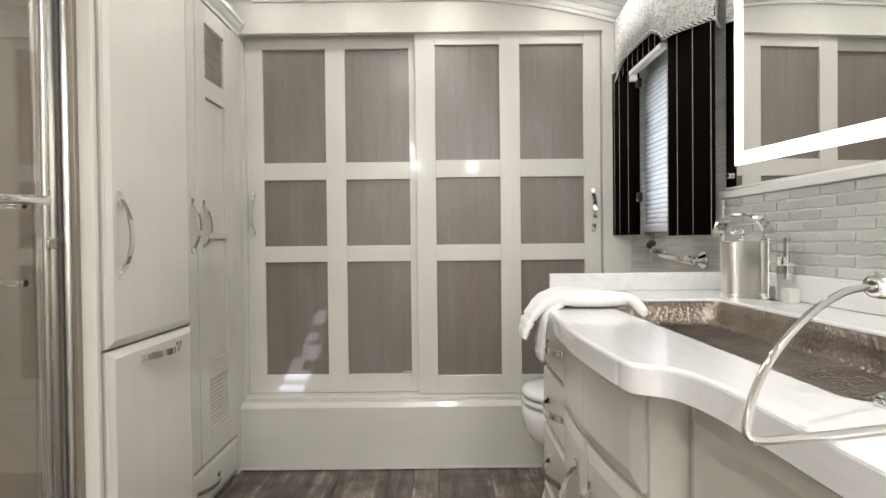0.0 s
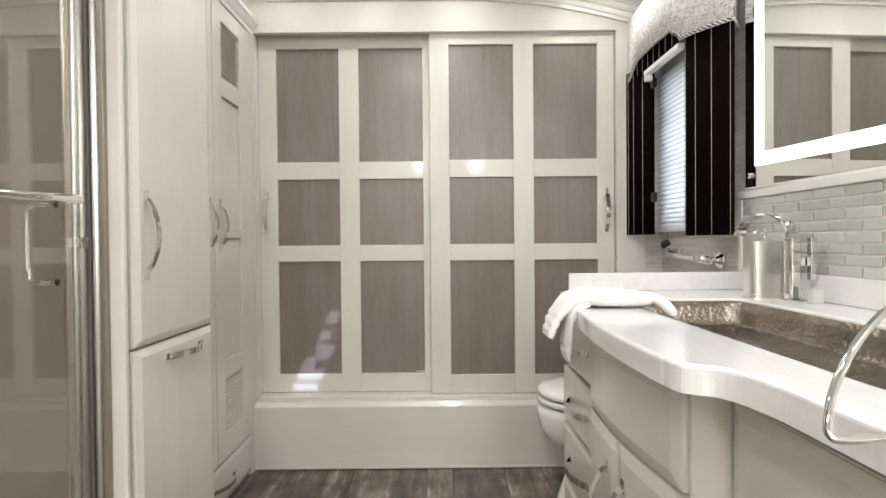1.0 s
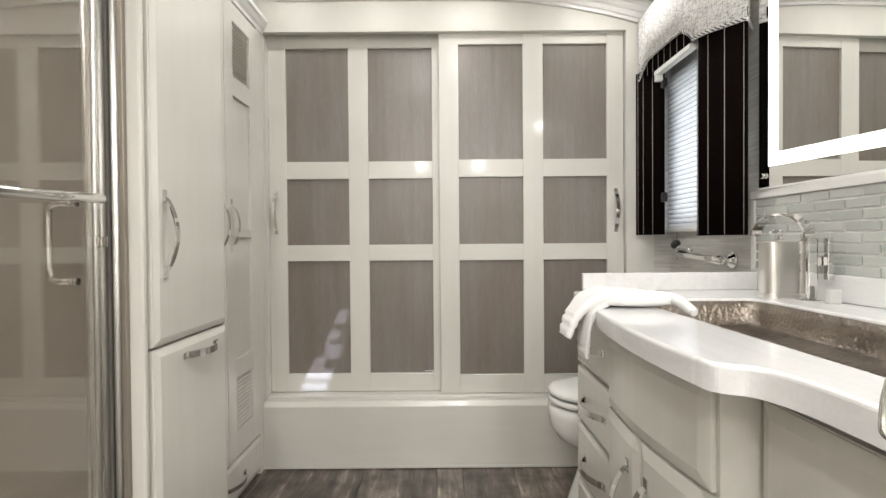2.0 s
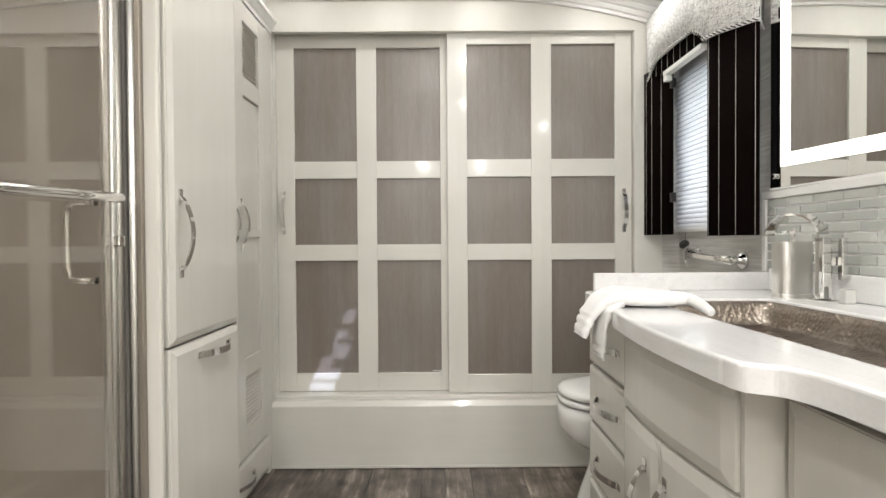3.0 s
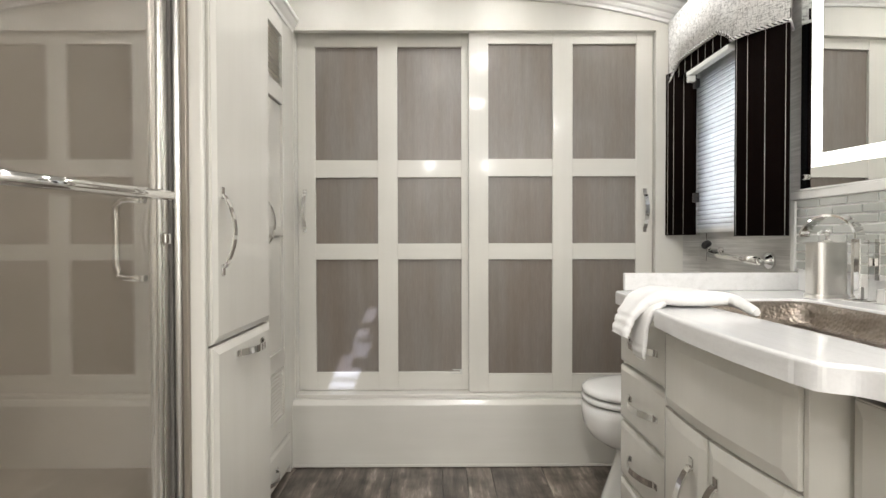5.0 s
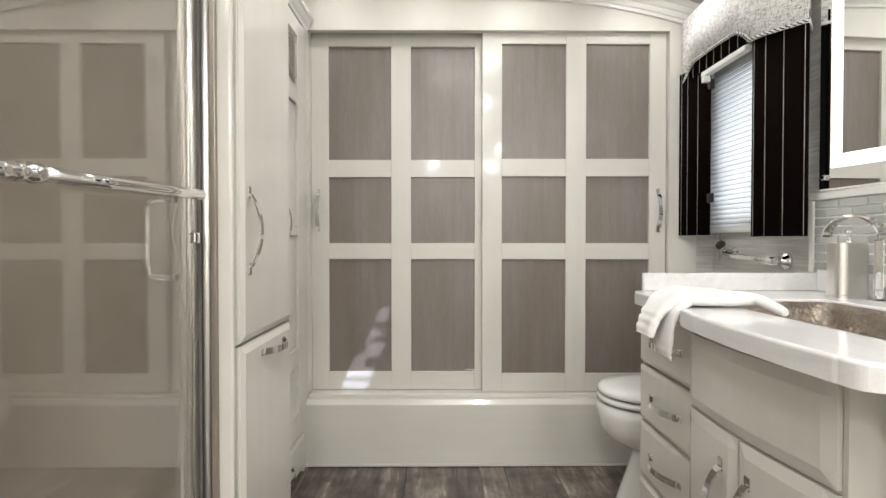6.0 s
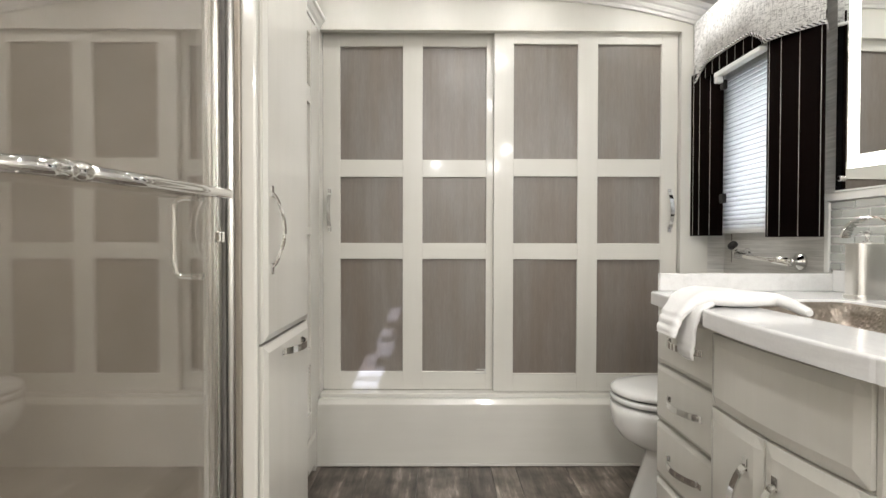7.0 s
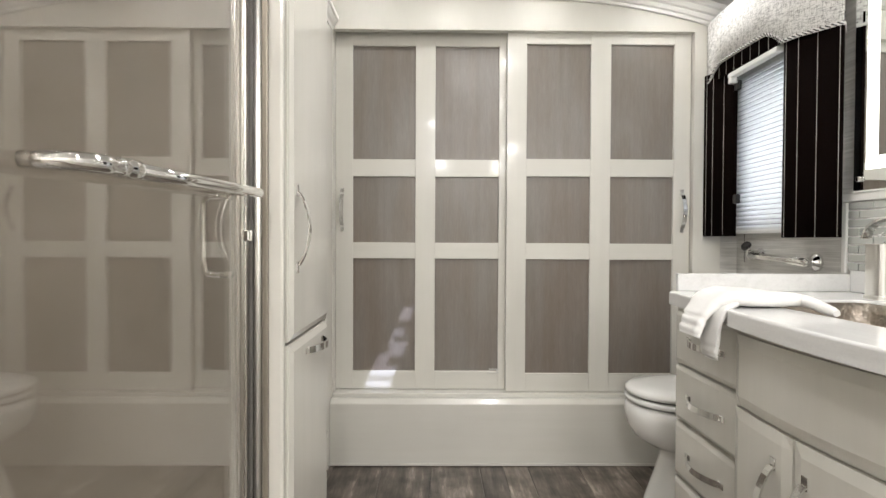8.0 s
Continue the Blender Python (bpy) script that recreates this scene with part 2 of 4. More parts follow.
def lathe(bm, centre, axis, profile, sides=28):
    """A turned shape: profile of (distance along the axis, radius)."""
    axis = Vector(axis).normalized()
    turn = axis.to_track_quat("Z", "Y").to_matrix().to_4x4()
    m = Matrix.Translation(centre) @ turn
    rings = [[bm.verts.new(m @ Vector((r * math.cos(2 * math.pi * k / sides), r * math.sin(2 * math.pi * k / sides), h))) for k in range(sides)] for h, r in profile]
    for a, b in zip(rings, rings[1:]):
        for k in range(sides):
            bm.faces.new((a[k], a[(k + 1) % sides], b[(k + 1) % sides], b[k])).smooth = True
    bm.faces.new(rings[0][::-1]), bm.faces.new(rings[-1])
    bmesh.ops.recalc_face_normals(bm, faces=bm.faces[:])
    return bm


def prism(bm, outline, z0, z1, bevel=0.0, seg=3):
    """An upright slab over an outline of (x, y)."""
    low = [bm.verts.new((x, y, z0)) for x, y in outline]
    high = [bm.verts.new((x, y, z1)) for x, y in outline]
    n = len(outline)
    bm.faces.new(low[::-1])
    top = bm.faces.new(high)
    for k in range(n):
        bm.faces.new((low[k], low[(k + 1) % n], high[(k + 1) % n], high[k]))
    bmesh.ops.recalc_face_normals(bm, faces=bm.faces[:])
    if bevel:
        bmesh.ops.bevel(bm, geom=list(top.edges), offset=bevel, segments=seg, affect="EDGES", profile=0.5)
    return bm


def extrude_profile(bm, profile, path):
    """A moulding: profile of (out, up) swept along path rows of (point, out direction)."""
    rings = [[bm.verts.new(Vector(p) + Vector(o) * a + Vector((0, 0, b))) for a, b in profile] for p, o in path]
    for r1, r2 in zip(rings, rings[1:]):
        for k in range(len(profile)):
            bm.faces.new((r1[k], r1[(k + 1) % len(profile)], r2[(k + 1) % len(profile)], r2[k]))
    bm.faces.new(rings[0]), bm.faces.new(rings[-1][::-1])
    bmesh.ops.recalc_face_normals(bm, faces=bm.faces[:])
    return bm


def arc(a, b, n):
    return [a + (b - a) * k / n for k in range(n + 1)]


def to_mesh(name, bm, mat, smooth=False):
    me = bpy.data.meshes.new(name)
    if smooth:
        for f in bm.faces:
            f.smooth = True
    bm.to_mesh(me)
    bm.free()
    me.materials.append(mat)
    return me


def solid(name, bm, mat, label="", category="", kind="", group="", smooth=False):
    """A top-level thing or piece of the setting that is one mesh."""
    return tagged(new(name, to_mesh(name, bm, mat, smooth)), label, category, group, kind)


def thing(name, base, label, category, group="", kind=""):
    ob = new(name)
    ob.empty_display_size = 0.05
    ob.location = base
    return tagged(ob, label, category, group, kind)


def part(name, bm, mat, parent, label="", smooth=False):
    """One mesh, in world metres, under a thing or under a part of it."""
    ob = new(name, to_mesh(name, bm, mat, smooth))
    ob.parent = parent
    if parent.parent is None:
        ob.matrix_parent_inverse = Matrix.Translation(parent.location).inverted()
    if label:
        ob["label"] = label
    return ob


def pull(parent, foot_a, foot_b, out, rise=0.032, width=0.013):
    """An arched flat strap handle between two square foot plates; out: away from the door."""
    a, b, o = Vector(foot_a), Vector(foot_b), Vector(out).normalized()
    along = (b - a).normalized()
    side = along.cross(o)
    L = (b - a).length
    bm = bmesh.new()
    for c in (a + along * 0.014, b - along * 0.014):
        m = Matrix((along, side, o)).transposed().to_4x4()
        m.translation = c + o * 0.002
        vs = bmesh.ops.create_cube(bm, size=1, matrix=m @ Matrix.Diagonal((0.028, 0.017, 0.004, 1)))["verts"]
        bmesh.ops.bevel(bm, geom=list({e for v in vs for e in v.link_edges}), offset=0.001, segments=1, affect="EDGES")
    pts = []
    for s in arc(0, 1, 18):
        h = 0.006 + rise * math.sin(math.pi * s) ** 0.8
        pts.append(a + along * (0.02 + (L - 0.04) * s) + o * h)
    pts = [pts[0] - o * 0.003] + pts + [pts[-1] - o * 0.003]
    tube(bm, pts, 0, flat=(width, 0.004, side))
    return part("handle", bm, CHROME, parent, "arched chrome handle")


def ease(keys, n):
    """Even steps through rows of numbers, eased by a Catmull-Rom curve."""
    out = []
    for i in range(len(keys) - 1):
        p0, p1, p2, p3 = (np.array(keys[min(max(i + k, 0), len(keys) - 1)], float) for k in (-1, 0, 1, 2))
        for q in range(n):
            t2 = q / n
            out.append(tuple(0.5 * (2 * p1 + (p2 - p0) * t2 + (2 * p0 - 5 * p1 + 4 * p2 - p3) * t2 ** 2 + (3 * p1 - p0 - 3 * p2 + p3) * t2 ** 3)))
    return out + [tuple(float(k) for k in keys[-1])]


# ---- structure ----
FRAME_Y, WALL_X, SHOWER_X = 2.345, 0.945, -0.866


def vault(x):
    """Height of the bowed ceiling."""
    return 2.225 - 0.178 * max(x, 0) ** 2


# floor bed, planks follow at the end
solid("floor", boxed((-1.8, -4.2, -0.06), (1.1, 3.0, -0.004)), material("floor_bed", (0.16, 0.15, 0.135), 0.8)[0], "grey wood-look plank floor with dark joints", "floor", "structure")

# invented ceiling opening that lets the sun reach the wardrobe door
SUN_VENT = (0.0, 0.14, 0.47, 0.92)
bm = bmesh.new()
xs = sorted(arc(-1.85, 1.1, 24) + [SUN_VENT[0], SUN_VENT[1]])
ys = [-4.25, SUN_VENT[2], SUN_VENT[3], 3.0]
grid = [[[bm.verts.new((x, y, vault(x) + up)) for x in xs] for y in ys] for up in (0, 0.05)]
for layer in grid:
    for j in range(3):
        for i in range(len(xs) - 1):
            if j == 1 and SUN_VENT[0] - 1e-6 <= xs[i] < SUN_VENT[1] - 1e-6:
                continue
            bm.faces.new((layer[j][i], layer[j][i + 1], layer[j + 1][i + 1], layer[j + 1][i]))
solid("ceiling", bm, CEILING_WHITE, "bowed white vinyl ceiling", "ceiling", "structure", smooth=True)

# end wall over and beside the wardrobe opening
bm = bmesh.new()
OPEN = (-0.931, 0.738, 0.32, 1.998)
box(bm, (-1.8, FRAME_Y, OPEN[3]), (1.0, FRAME_Y + 0.03, 2.3))
box(bm, (-1.8, FRAME_Y, 0), (OPEN[0], FRAME_Y + 0.03, OPEN[3]))
box(bm, (OPEN[1], FRAME_Y, 0), (0.865, FRAME_Y + 0.03, OPEN[3]))
solid("wall_north", bm, CREAM_SATIN, "cream lacquered wall framing the wardrobe opening", "wall", "structure")
solid("trim", boxed((0.865, FRAME_Y + 0.002, 0), (1.0, FRAME_Y + 0.03, OPEN[3])), PAPER, "grey grasscloth strip in the corner", "trim", "structure")
solid("wall_closet", boxed((-1.8, 2.9, 0), (1.1, 2.95, 2.3)), WHITE_WALL, "plain wall inside the closet", "wall", "structure")
bm = bmesh.new()
box(bm, (-0.96, FRAME_Y + 0.031, 0), (-0.93, 2.9, 2.2))
box(bm, (0.75, FRAME_Y + 0.031, 0), (0.78, 2.9, 2.2))
solid("wall_closet_sides", bm, WHITE_WALL, "plain side walls inside the closet", "wall", "structure")

# window wall
WIN = (1.845, 2.285, 1.10, 1.75)
bm = bmesh.new()
box(bm, (WALL_X, -4.2, 0), (1.03, WIN[0], 2.3))
box(bm, (WALL_X, WIN[1], 0), (1.03, 3.0, 2.3))
box(bm, (WALL_X, WIN[0], 0), (1.03, WIN[1], WIN[2]))
box(bm, (WALL_X, WIN[0], WIN[3]), (1.03, WIN[1], 2.3))
solid("wall_east", bm, PAPER, "grey grasscloth wallpaper wall with a window", "wall", "structure")
w = thing("window_1", (1.0, 2.04, WIN[2]), "small window behind a pleated blind", "window", kind="structure")
bm = bmesh.new()
box(bm, (0.985, WIN[0], WIN[2]), (1.02, WIN[0] + 0.025, WIN[3]))
box(bm, (0.985, WIN[1] - 0.025, WIN[2]), (1.02, WIN[1], WIN[3]))
box(bm, (0.985, WIN[0] + 0.025, WIN[2]), (1.02, WIN[1] - 0.025, WIN[2] + 0.025))
box(bm, (0.985, WIN[0] + 0.025, WIN[3] - 0.025), (1.02, WIN[1] - 0.025, WIN[3]))
part("window_frame", bm, BLACK_PLASTIC, w)
ob = part("pane", boxed((1.0, WIN[0] + 0.025, WIN[2] + 0.025), (1.005, WIN[1] - 0.025, WIN[3] - 0.025)), WINDOW_GLASS, w)
ob.visible_shadow = False
area("window_daylight", (1.1, 2.07, 1.42), (0.0, 2.07, 1.42), 0.43, DAYLIGHT, (0.74, 0.83, 1.0), "RECTANGLE", 0.66)

# walls that close the room behind the camera and behind the shower
solid("wall_south", boxed((-1.85, -4.25, 0), (1.1, -4.2, 2.3)), WHITE_WALL, "plain cream wall behind the camera", "wall", "structure")
solid("wall_west", boxed((-1.85, -4.2, 0), (-1.8, 3.0, 2.3)), TAUPE, "taupe shower wall", "wall", "structure")
solid("wall_shower_end", boxed((-1.8, 1.2, 0), (-0.9, 1.23, 2.3)), TAUPE, "taupe end wall of the shower", "wall", "structure")
solid("wall_shower_near", boxed((-1.8, -0.43, 0), (SHOWER_X - 0.01, -0.40, 2.3)), TAUPE, "taupe near wall of the shower", "wall", "structure")
solid("wall_west_near", boxed((SHOWER_X - 0.05, -4.2, 0), (SHOWER_X, -0.43, 2.3)), WHITE_WALL, "plain cream wall behind the camera", "wall", "structure")

# crown moulding under the bowed ceiling
bm = bmesh.new()
prof = [(0, -0.085), (0.012, -0.085), (0.014, -0.072), (0.022, -0.068), (0.026, -0.055), (0.026, -0.049), (0.036, -0.043), (0.042, -0.03), (0.042, -0.024), (0.052, -0.018), (0.058, 0.0), (0, 0.0)]
extrude_profile(bm, prof, [((x, FRAME_Y, vault(x) - 0.002), (0, -1, 0)) for x in arc(-0.86, 0.945, 20)])
solid("crown_moulding", bm, TRIM_WHITE, "stepped white crown moulding under the ceiling", "moulding", "structure")

# added vent, out of view; its uneven slats mask the sun into patches
rv = thing("sun_patch_vent", (0.07, 0.70, 2.22), "added unseen roof vent that shapes the sun patch", "vent")
VZ = vault(0.07)
for a, b2 in (((-0.02, 0.45, VZ - 0.01), (0.16, 0.4695, VZ - 0.001)), ((-0.02, 0.9205, VZ - 0.01), (0.16, 0.94, VZ - 0.001)), ((-0.02, 0.47, VZ - 0.01), (-0.0005, 0.92, VZ - 0.001)), ((0.1405, 0.47, VZ - 0.01), (0.16, 0.92, VZ - 0.001))):
    part("frame_bar", boxed(a, b2, 0.002), WHITE_PLASTIC, rv)
for y, x0, x1, half in ((0.552, 0.0, 0.14, 0.006), (0.645, 0.07, 0.14, 0.022), (0.70, 0.0, 0.045, 0.018), (0.752, 0.05, 0.14, 0.009), (0.822, 0.0, 0.14, 0.014)):
    part("sun_mask_slat", boxed((x0, y - half, VZ + 0.004), (x1, y + half, VZ + 0.010)), WHITE_PLASTIC, rv)
part("sun_mask_slat", boxed((0.09, 0.765, VZ + 0.012), (0.14, 0.92, VZ + 0.018)), WHITE_PLASTIC, rv)
part("sun_mask_slat", boxed((0.0, 0.70, VZ + 0.012), (0.035, 0.92, VZ + 0.018)), WHITE_PLASTIC, rv)

# ceiling downlights; the rows at y -1.6 and -3.0 are unseen, added as fill
# the one at (-0.28, 1.30) is shifted to brighten the drawer fronts
LIGHTS = [(-0.80, 2.10, 0.11), (-0.40, 2.10, 0.12), (0.02, 2.10, 0.15), (0.58, 2.10, 0.17), (-0.28, 1.30, 0.50), (0.01, 1.41, 0.42), (0.06, 0.39, 0.78), (-0.70, 0.60, 0.12), (-0.50, -0.3, 0.75), (0.80, 0.05, 0.75), (-0.42, -1.6, 2.6), (0.45, -1.6, 2.9), (-0.42, -3.0, 4.9), (0.45, -3.0, 4.7), (-1.35, -0.25, 0.74)]
for x, y, share in LIGHTS:
    z = vault(x)
    d = thing("downlight", (x, y, z), "small round recessed ceiling light, lit; rear rows added as fill", "ceiling light", "ceiling lights")
    part("ring", lathe(bmesh.new(), (x, y, z + 0.004), (0, 0, -1), [(0, 0.045), (0.012, 0.045), (0.016, 0.040), (0.016, 0.034), (0.010, 0.033)]), CHROME, d)
    part("lens", lathe(bmesh.new(), (x, y, z + 0.004), (0, 0, -1), [(0.008, 0.001), (0.0101, 0.032), (0.0125, 0.031), (0.013, 0.002)]), LENS, d)
    area("downlight_lamp", (x, y, z - 0.016), (x, y, 0), 0.07, DOWNLIGHT * share, (1.0, 0.982, 0.965))

# ---- wardrobe: plinth and two sliding doors ----
p = thing("wardrobe_plinth", (0, 2.33, 0), "cream lacquered step under the sliding wardrobe doors", "plinth")
bm = bmesh.new()
section = [(2.300, 0.016), (2.300, 0.284), (2.3015, 0.288), (2.316, 0.3045), (2.3185, 0.3055), (2.343, 0.3065), (2.343, 0.016)]
ends = [[bm.verts.new((x, y, z)) for y, z in section] for x in (-0.948, 0.943)]
for q in range(len(section)):
    bm.faces.new((ends[0][q], ends[0][(q + 1) % 7], ends[1][(q + 1) % 7], ends[1][q]))
bm.faces.new(ends[0]), bm.faces.new(ends[1])
bmesh.ops.recalc_face_normals(bm, faces=bm.faces[:])
part("front_board", bm, CREAM_FLAT, p)
part("foot_strip", boxed((-0.948, 2.2975, 0.0035), (0.943, 2.34, 0.0155), 0.002), CREAM_FLAT, p)
part("foot", boxed((-0.94, 2.306, 0.0), (0.94, 2.34, 0.0035)), DARK_SEAL, p)
part("track", boxed((-0.929, 2.346, 0.279), (0.735, 2.47, 0.322), 0.004), CREAM_FLAT, p)


def sliding_door(label, y, x0, x1, cols, rows, z0, z1, handle_x):
    d = thing("sliding_door", ((x0 + x1) / 2, y, z0), label, "door", "wardrobe sliding doors")
    back = y + 0.028
    edges = [x0, *[c for pair in cols for c in pair], x1]
    for a, b in zip(edges[::2], edges[1::2]):
        part("stile", boxed((a, y, z0), (b, back, z1), 0.0025), CREAM, d)
    levels = [z0, *[c for pair in rows for c in pair], z1]
    for a, b in zip(levels[::2], levels[1::2]):
        for c0, c1 in cols:
            part("rail", boxed((c0 - 0.0005, y + 0.0006, a), (c1 + 0.0005, back - 0.001, b), 0.0022), CREAM_FLAT, d)
    for c0, c1 in cols:
        for r0, r1 in rows:
            part("panel", boxed((c0, y + 0.014, r0), (c1, y + 0.020, r1)), GREY_WOOD, d, "grey wood-grain panel")
    pull(d, (handle_x, y, 1.275), (handle_x, y, 1.073), (0, -1, 0), 0.03, 0.018)
    return d


ROWS_Z = [(0.409, 0.945), (1.021, 1.333), (1.415, 1.948)]
sliding_door("cream sliding wardrobe door with six grey panels, behind its twin", 2.41, -0.929, -0.06, [(-0.847, -0.552), (-0.458, -0.157)], ROWS_Z, 0.324, 2.03, -0.897)
sliding_door("cream sliding wardrobe door with six grey panels, running in front", 2.372, -0.124, 0.735, [(-0.032, 0.267), (0.361, 0.657)], ROWS_Z, 0.324, 2.03, 0.698)

bm = boxed((-0.205, 2.4055, 0.400), (-0.150, 2.4095, 0.4045), 0.001)
box(bm, (-0.200, 2.4055, 0.4175), (-0.148, 2.4095, 0.422), 0.001)
box(bm, (-0.164, 2.4065, 0.4046), (-0.156, 2.4092, 0.4174), 0.001)
solid("door_guide", bm, FROSTED, "small clear guide bracket on the sliding door", "bracket")

# ---- tall cabinet with an upper door and a tilt-out bin ----
AX = -0.785
c = thing("tall_cabinet", (-0.86, 1.36, 0), "tall cream linen cabinet with door and tilt-out bin", "cabinet")
bm = bmesh.new()
box(bm, (-0.92, 1.232, 0), (AX - 0.025, 1.585, 2.19), 0.002)
part("body", bm, CREAM, c)
part("stile", prism(bmesh.new(), [(-0.87, 1.158), (-0.826, 1.158), (-0.801, 1.158), (-0.797, 1.159), (-0.795, 1.162), (-0.795, 1.172), (-0.812, 1.174), (-0.812, 1.184), (-0.87, 1.184)], 0.0, 2.19), CREAM, c)
part("stile", boxed((AX - 0.0245, 1.5805, 0), (AX - 0.006, 1.585, 2.19), 0.001), CREAM, c)


def slab_door(parent, name, x, y0, y1, z0, z1, thick=0.018, inset=0.022, facing=-1, label="", rise=0.005):
    """A door or drawer front with a wide, low chamfer round its edge; facing -1 looks to -x, +1 to +x."""
    bm = boxed((x - thick, y0, z0), (x, y1, z1))
    front = max(bm.faces, key=lambda f: f.calc_center_median().x * facing)
    bmesh.ops.inset_region(bm, faces=[front], thickness=inset, depth=0.0)
    bmesh.ops.translate(bm, verts=list(front.verts), vec=(rise * facing, 0, 0))
    sharp = [e for e in bm.edges if all(abs(v.co.x - (x if facing > 0 else x - thick)) < 1e-4 for v in e.verts)]
    bmesh.ops.bevel(bm, geom=sharp, offset=0.0025, segments=2, affect="EDGES")
    return part(name, bm, CREAM, parent, label)


dr = slab_door(c, "door", AX - 0.006, 1.186, 1.578, 0.788, 2.15, inset=0.026, facing=1, rise=0.008)
pull(dr, (AX + 0.002, 1.228, 1.163), (AX + 0.002, 1.228, 0.949), (1, 0, 0), 0.026, 0.016)
dr = slab_door(c, "bin_front", AX - 0.006, 1.186, 1.578, 0.10, 0.781, inset=0.026, facing=1, rise=0.008)
pull(dr, (AX + 0.002, 1.304, 0.742), (AX + 0.002, 1.502, 0.742), (1, 0, 0), 0.028, 0.018)

# ---- louvred closet cabinet ----
BX = -0.93
c = thing("louvred_cabinet", (-1.0, 1.96, 0), "cream hall closet with louvred double doors and low drawer", "cabinet")
part("body", boxed((-1.28, 1.586, 0), (BX - 0.02, 2.343, 2.16)), CREAM, c)
part("stile", boxed((BX - 0.02, 2.262, 0), (BX, 2.343, 2.03), 0.002), CREAM, c)
part("stile", boxed((BX - 0.02, 1.586, 0), (BX, 1.625, 2.03), 0.002), CREAM, c)


def louvred_door(y0, y1, handle_y):
    d = part("door", boxed((BX - 0.0185, y0, 0.186), (BX - 0.0165, y1, 1.975)), CREAM, c)
    i0, i1 = y0 + 0.078, y1 - 0.078
    for a, b in ((y0, i0), (i1, y1)):
        part("door_stile", boxed((BX - 0.016, a, 0.186), (BX + 0.002, b, 1.975), 0.0025), CREAM, d)
    levels = [0.186, 0.291, 0.500, 0.575, 1.056, 1.090, 1.614, 1.686, 1.905, 1.975]
    for a, b in zip(levels[::2], levels[1::2]):
        part("door_rail", boxed((BX - 0.016, i0 - 0.0005, a), (BX + 0.0015, i1 + 0.0005, b), 0.0022), CREAM_FLAT, d)
    for a, b in ((0.575, 1.056), (1.090, 1.614)):
        part("door_panel", boxed((BX - 0.0162, i0 + 0.003, a + 0.001), (BX - 0.009, i1 - 0.004, b - 0.006), 0.001), CREAM, d)
    for a, b in ((0.291, 0.500), (1.686, 1.905)):
        # darker tan backing paints the shade between the slats
        part("louvre_backing", boxed((BX - 0.0163, i0, a), (BX - 0.0150, i1, b)), SHADE, d, "tan backing for the shade behind the louvres")
        n = 13
        for k in range(n):
            z = a + (k + 0.5) * (b - a) / n
            bm = boxed((-0.0052, i0 + 0.0005, -0.0016), (0.0052, i1 - 0.0005, 0.0016), 0.0012, 1)
            bmesh.ops.transform(bm, matrix=Matrix.Translation((BX - 0.0085, 0, z)) @ Matrix.Rotation(radians(48), 4, "Y"), verts=bm.verts[:])
            part("louvre", bm, CREAM_FLAT, d)
    pull(d, (BX + 0.002, handle_y, 1.205), (BX + 0.002, handle_y, 1.002), (1, 0, 0), 0.026, 0.016)


louvred_door(1.630, 1.919, 1.879)
louvred_door(1.924, 2.258, 1.968)
dr = slab_door(c, "drawer_front", BX, 1.630, 2.258, 0.028, 0.176, facing=1)
pull(dr, (BX + 0.005, 1.87, 0.102), (BX + 0.005, 2.07, 0.102), (1, 0, 0), 0.028, 0.016)
bm = bmesh.new()
extrude_profile(bm, [(0, 0), (0.020, 0), (0.022, 0.014), (0.030, 0.026), (0.038, 0.044), (0.046, 0.050), (0.046, 0.066), (0, 0.066)], [((BX - 0.018, y, 1.985), (1, 0, 0)) for y in (1.586, 2.343)])
part("cornice", bm, TRIM_WHITE, c)

# ---- shower enclosure ----
s = thing("shower_enclosure", (SHOWER_X, 0.4, 0), "framed glass shower door with chrome bar and pull", "shower")
GX = SHOWER_X
GLASS_X = -0.857
part("glass_pane", boxed((GLASS_X - 0.006, -0.40, 0.10), (GLASS_X, 1.088, 2.04)), SHOWER_GLASS, s, "clear tinted glass pane")
part("door_edge", boxed((GX - 0.016, 1.0885, 0.09), (GX - 0.006, 1.106, 2.05), 0.004, 3), SATIN, s)
part("edge_bead", tube(bmesh.new(), [(GX - 0.004, 1.1105, z) for z in (0.09, 1.0, 2.05)], 0.0040, 12), SILVER, s)
part("edge_channel", boxed((GX - 0.030, 1.1150, 0.09), (GX + 0.003, 1.1405, 2.05), 0.003, 2), SATIN, s)
part("seal", boxed((GX - 0.018, 1.1410, 0.09), (GX + 0.007, 1.1480, 2.05)), DARK_SEAL, s, "dark rubber seal")
part("jamb_post", tube(bmesh.new(), [(GX + 0.0180, 1.1490, z) for z in (0.05, 1.0, 2.13)], 0.0085, 18), SILVER, s)
part("jamb", boxed((GX + 0.0270, 1.1440, 0.05), (GX + 0.0400, 1.1575, 2.13), 0.002, 2), BRONZE, s, "brown anodised wall channel")
part("jamb_back", boxed((GX - 0.03, 1.1485, 0.05), (GX + 0.0080, 1.1575, 2.13)), SATIN, s)
part("latch", boxed((GX - 0.004, 1.108, 1.026), (GX + 0.012, 1.1300, 1.050), 0.003), CHROME, s)
part("sill", boxed((GX - 0.05, -0.40, 0.0), (GX + 0.03, 1.06, 0.09), 0.008, 3), SATIN, s)
part("head_rail", boxed((GX - 0.025, -0.40, 2.051), (GX + 0.02, 1.081, 2.10), 0.006, 3), SATIN, s)
BAR_X = GX + 0.058
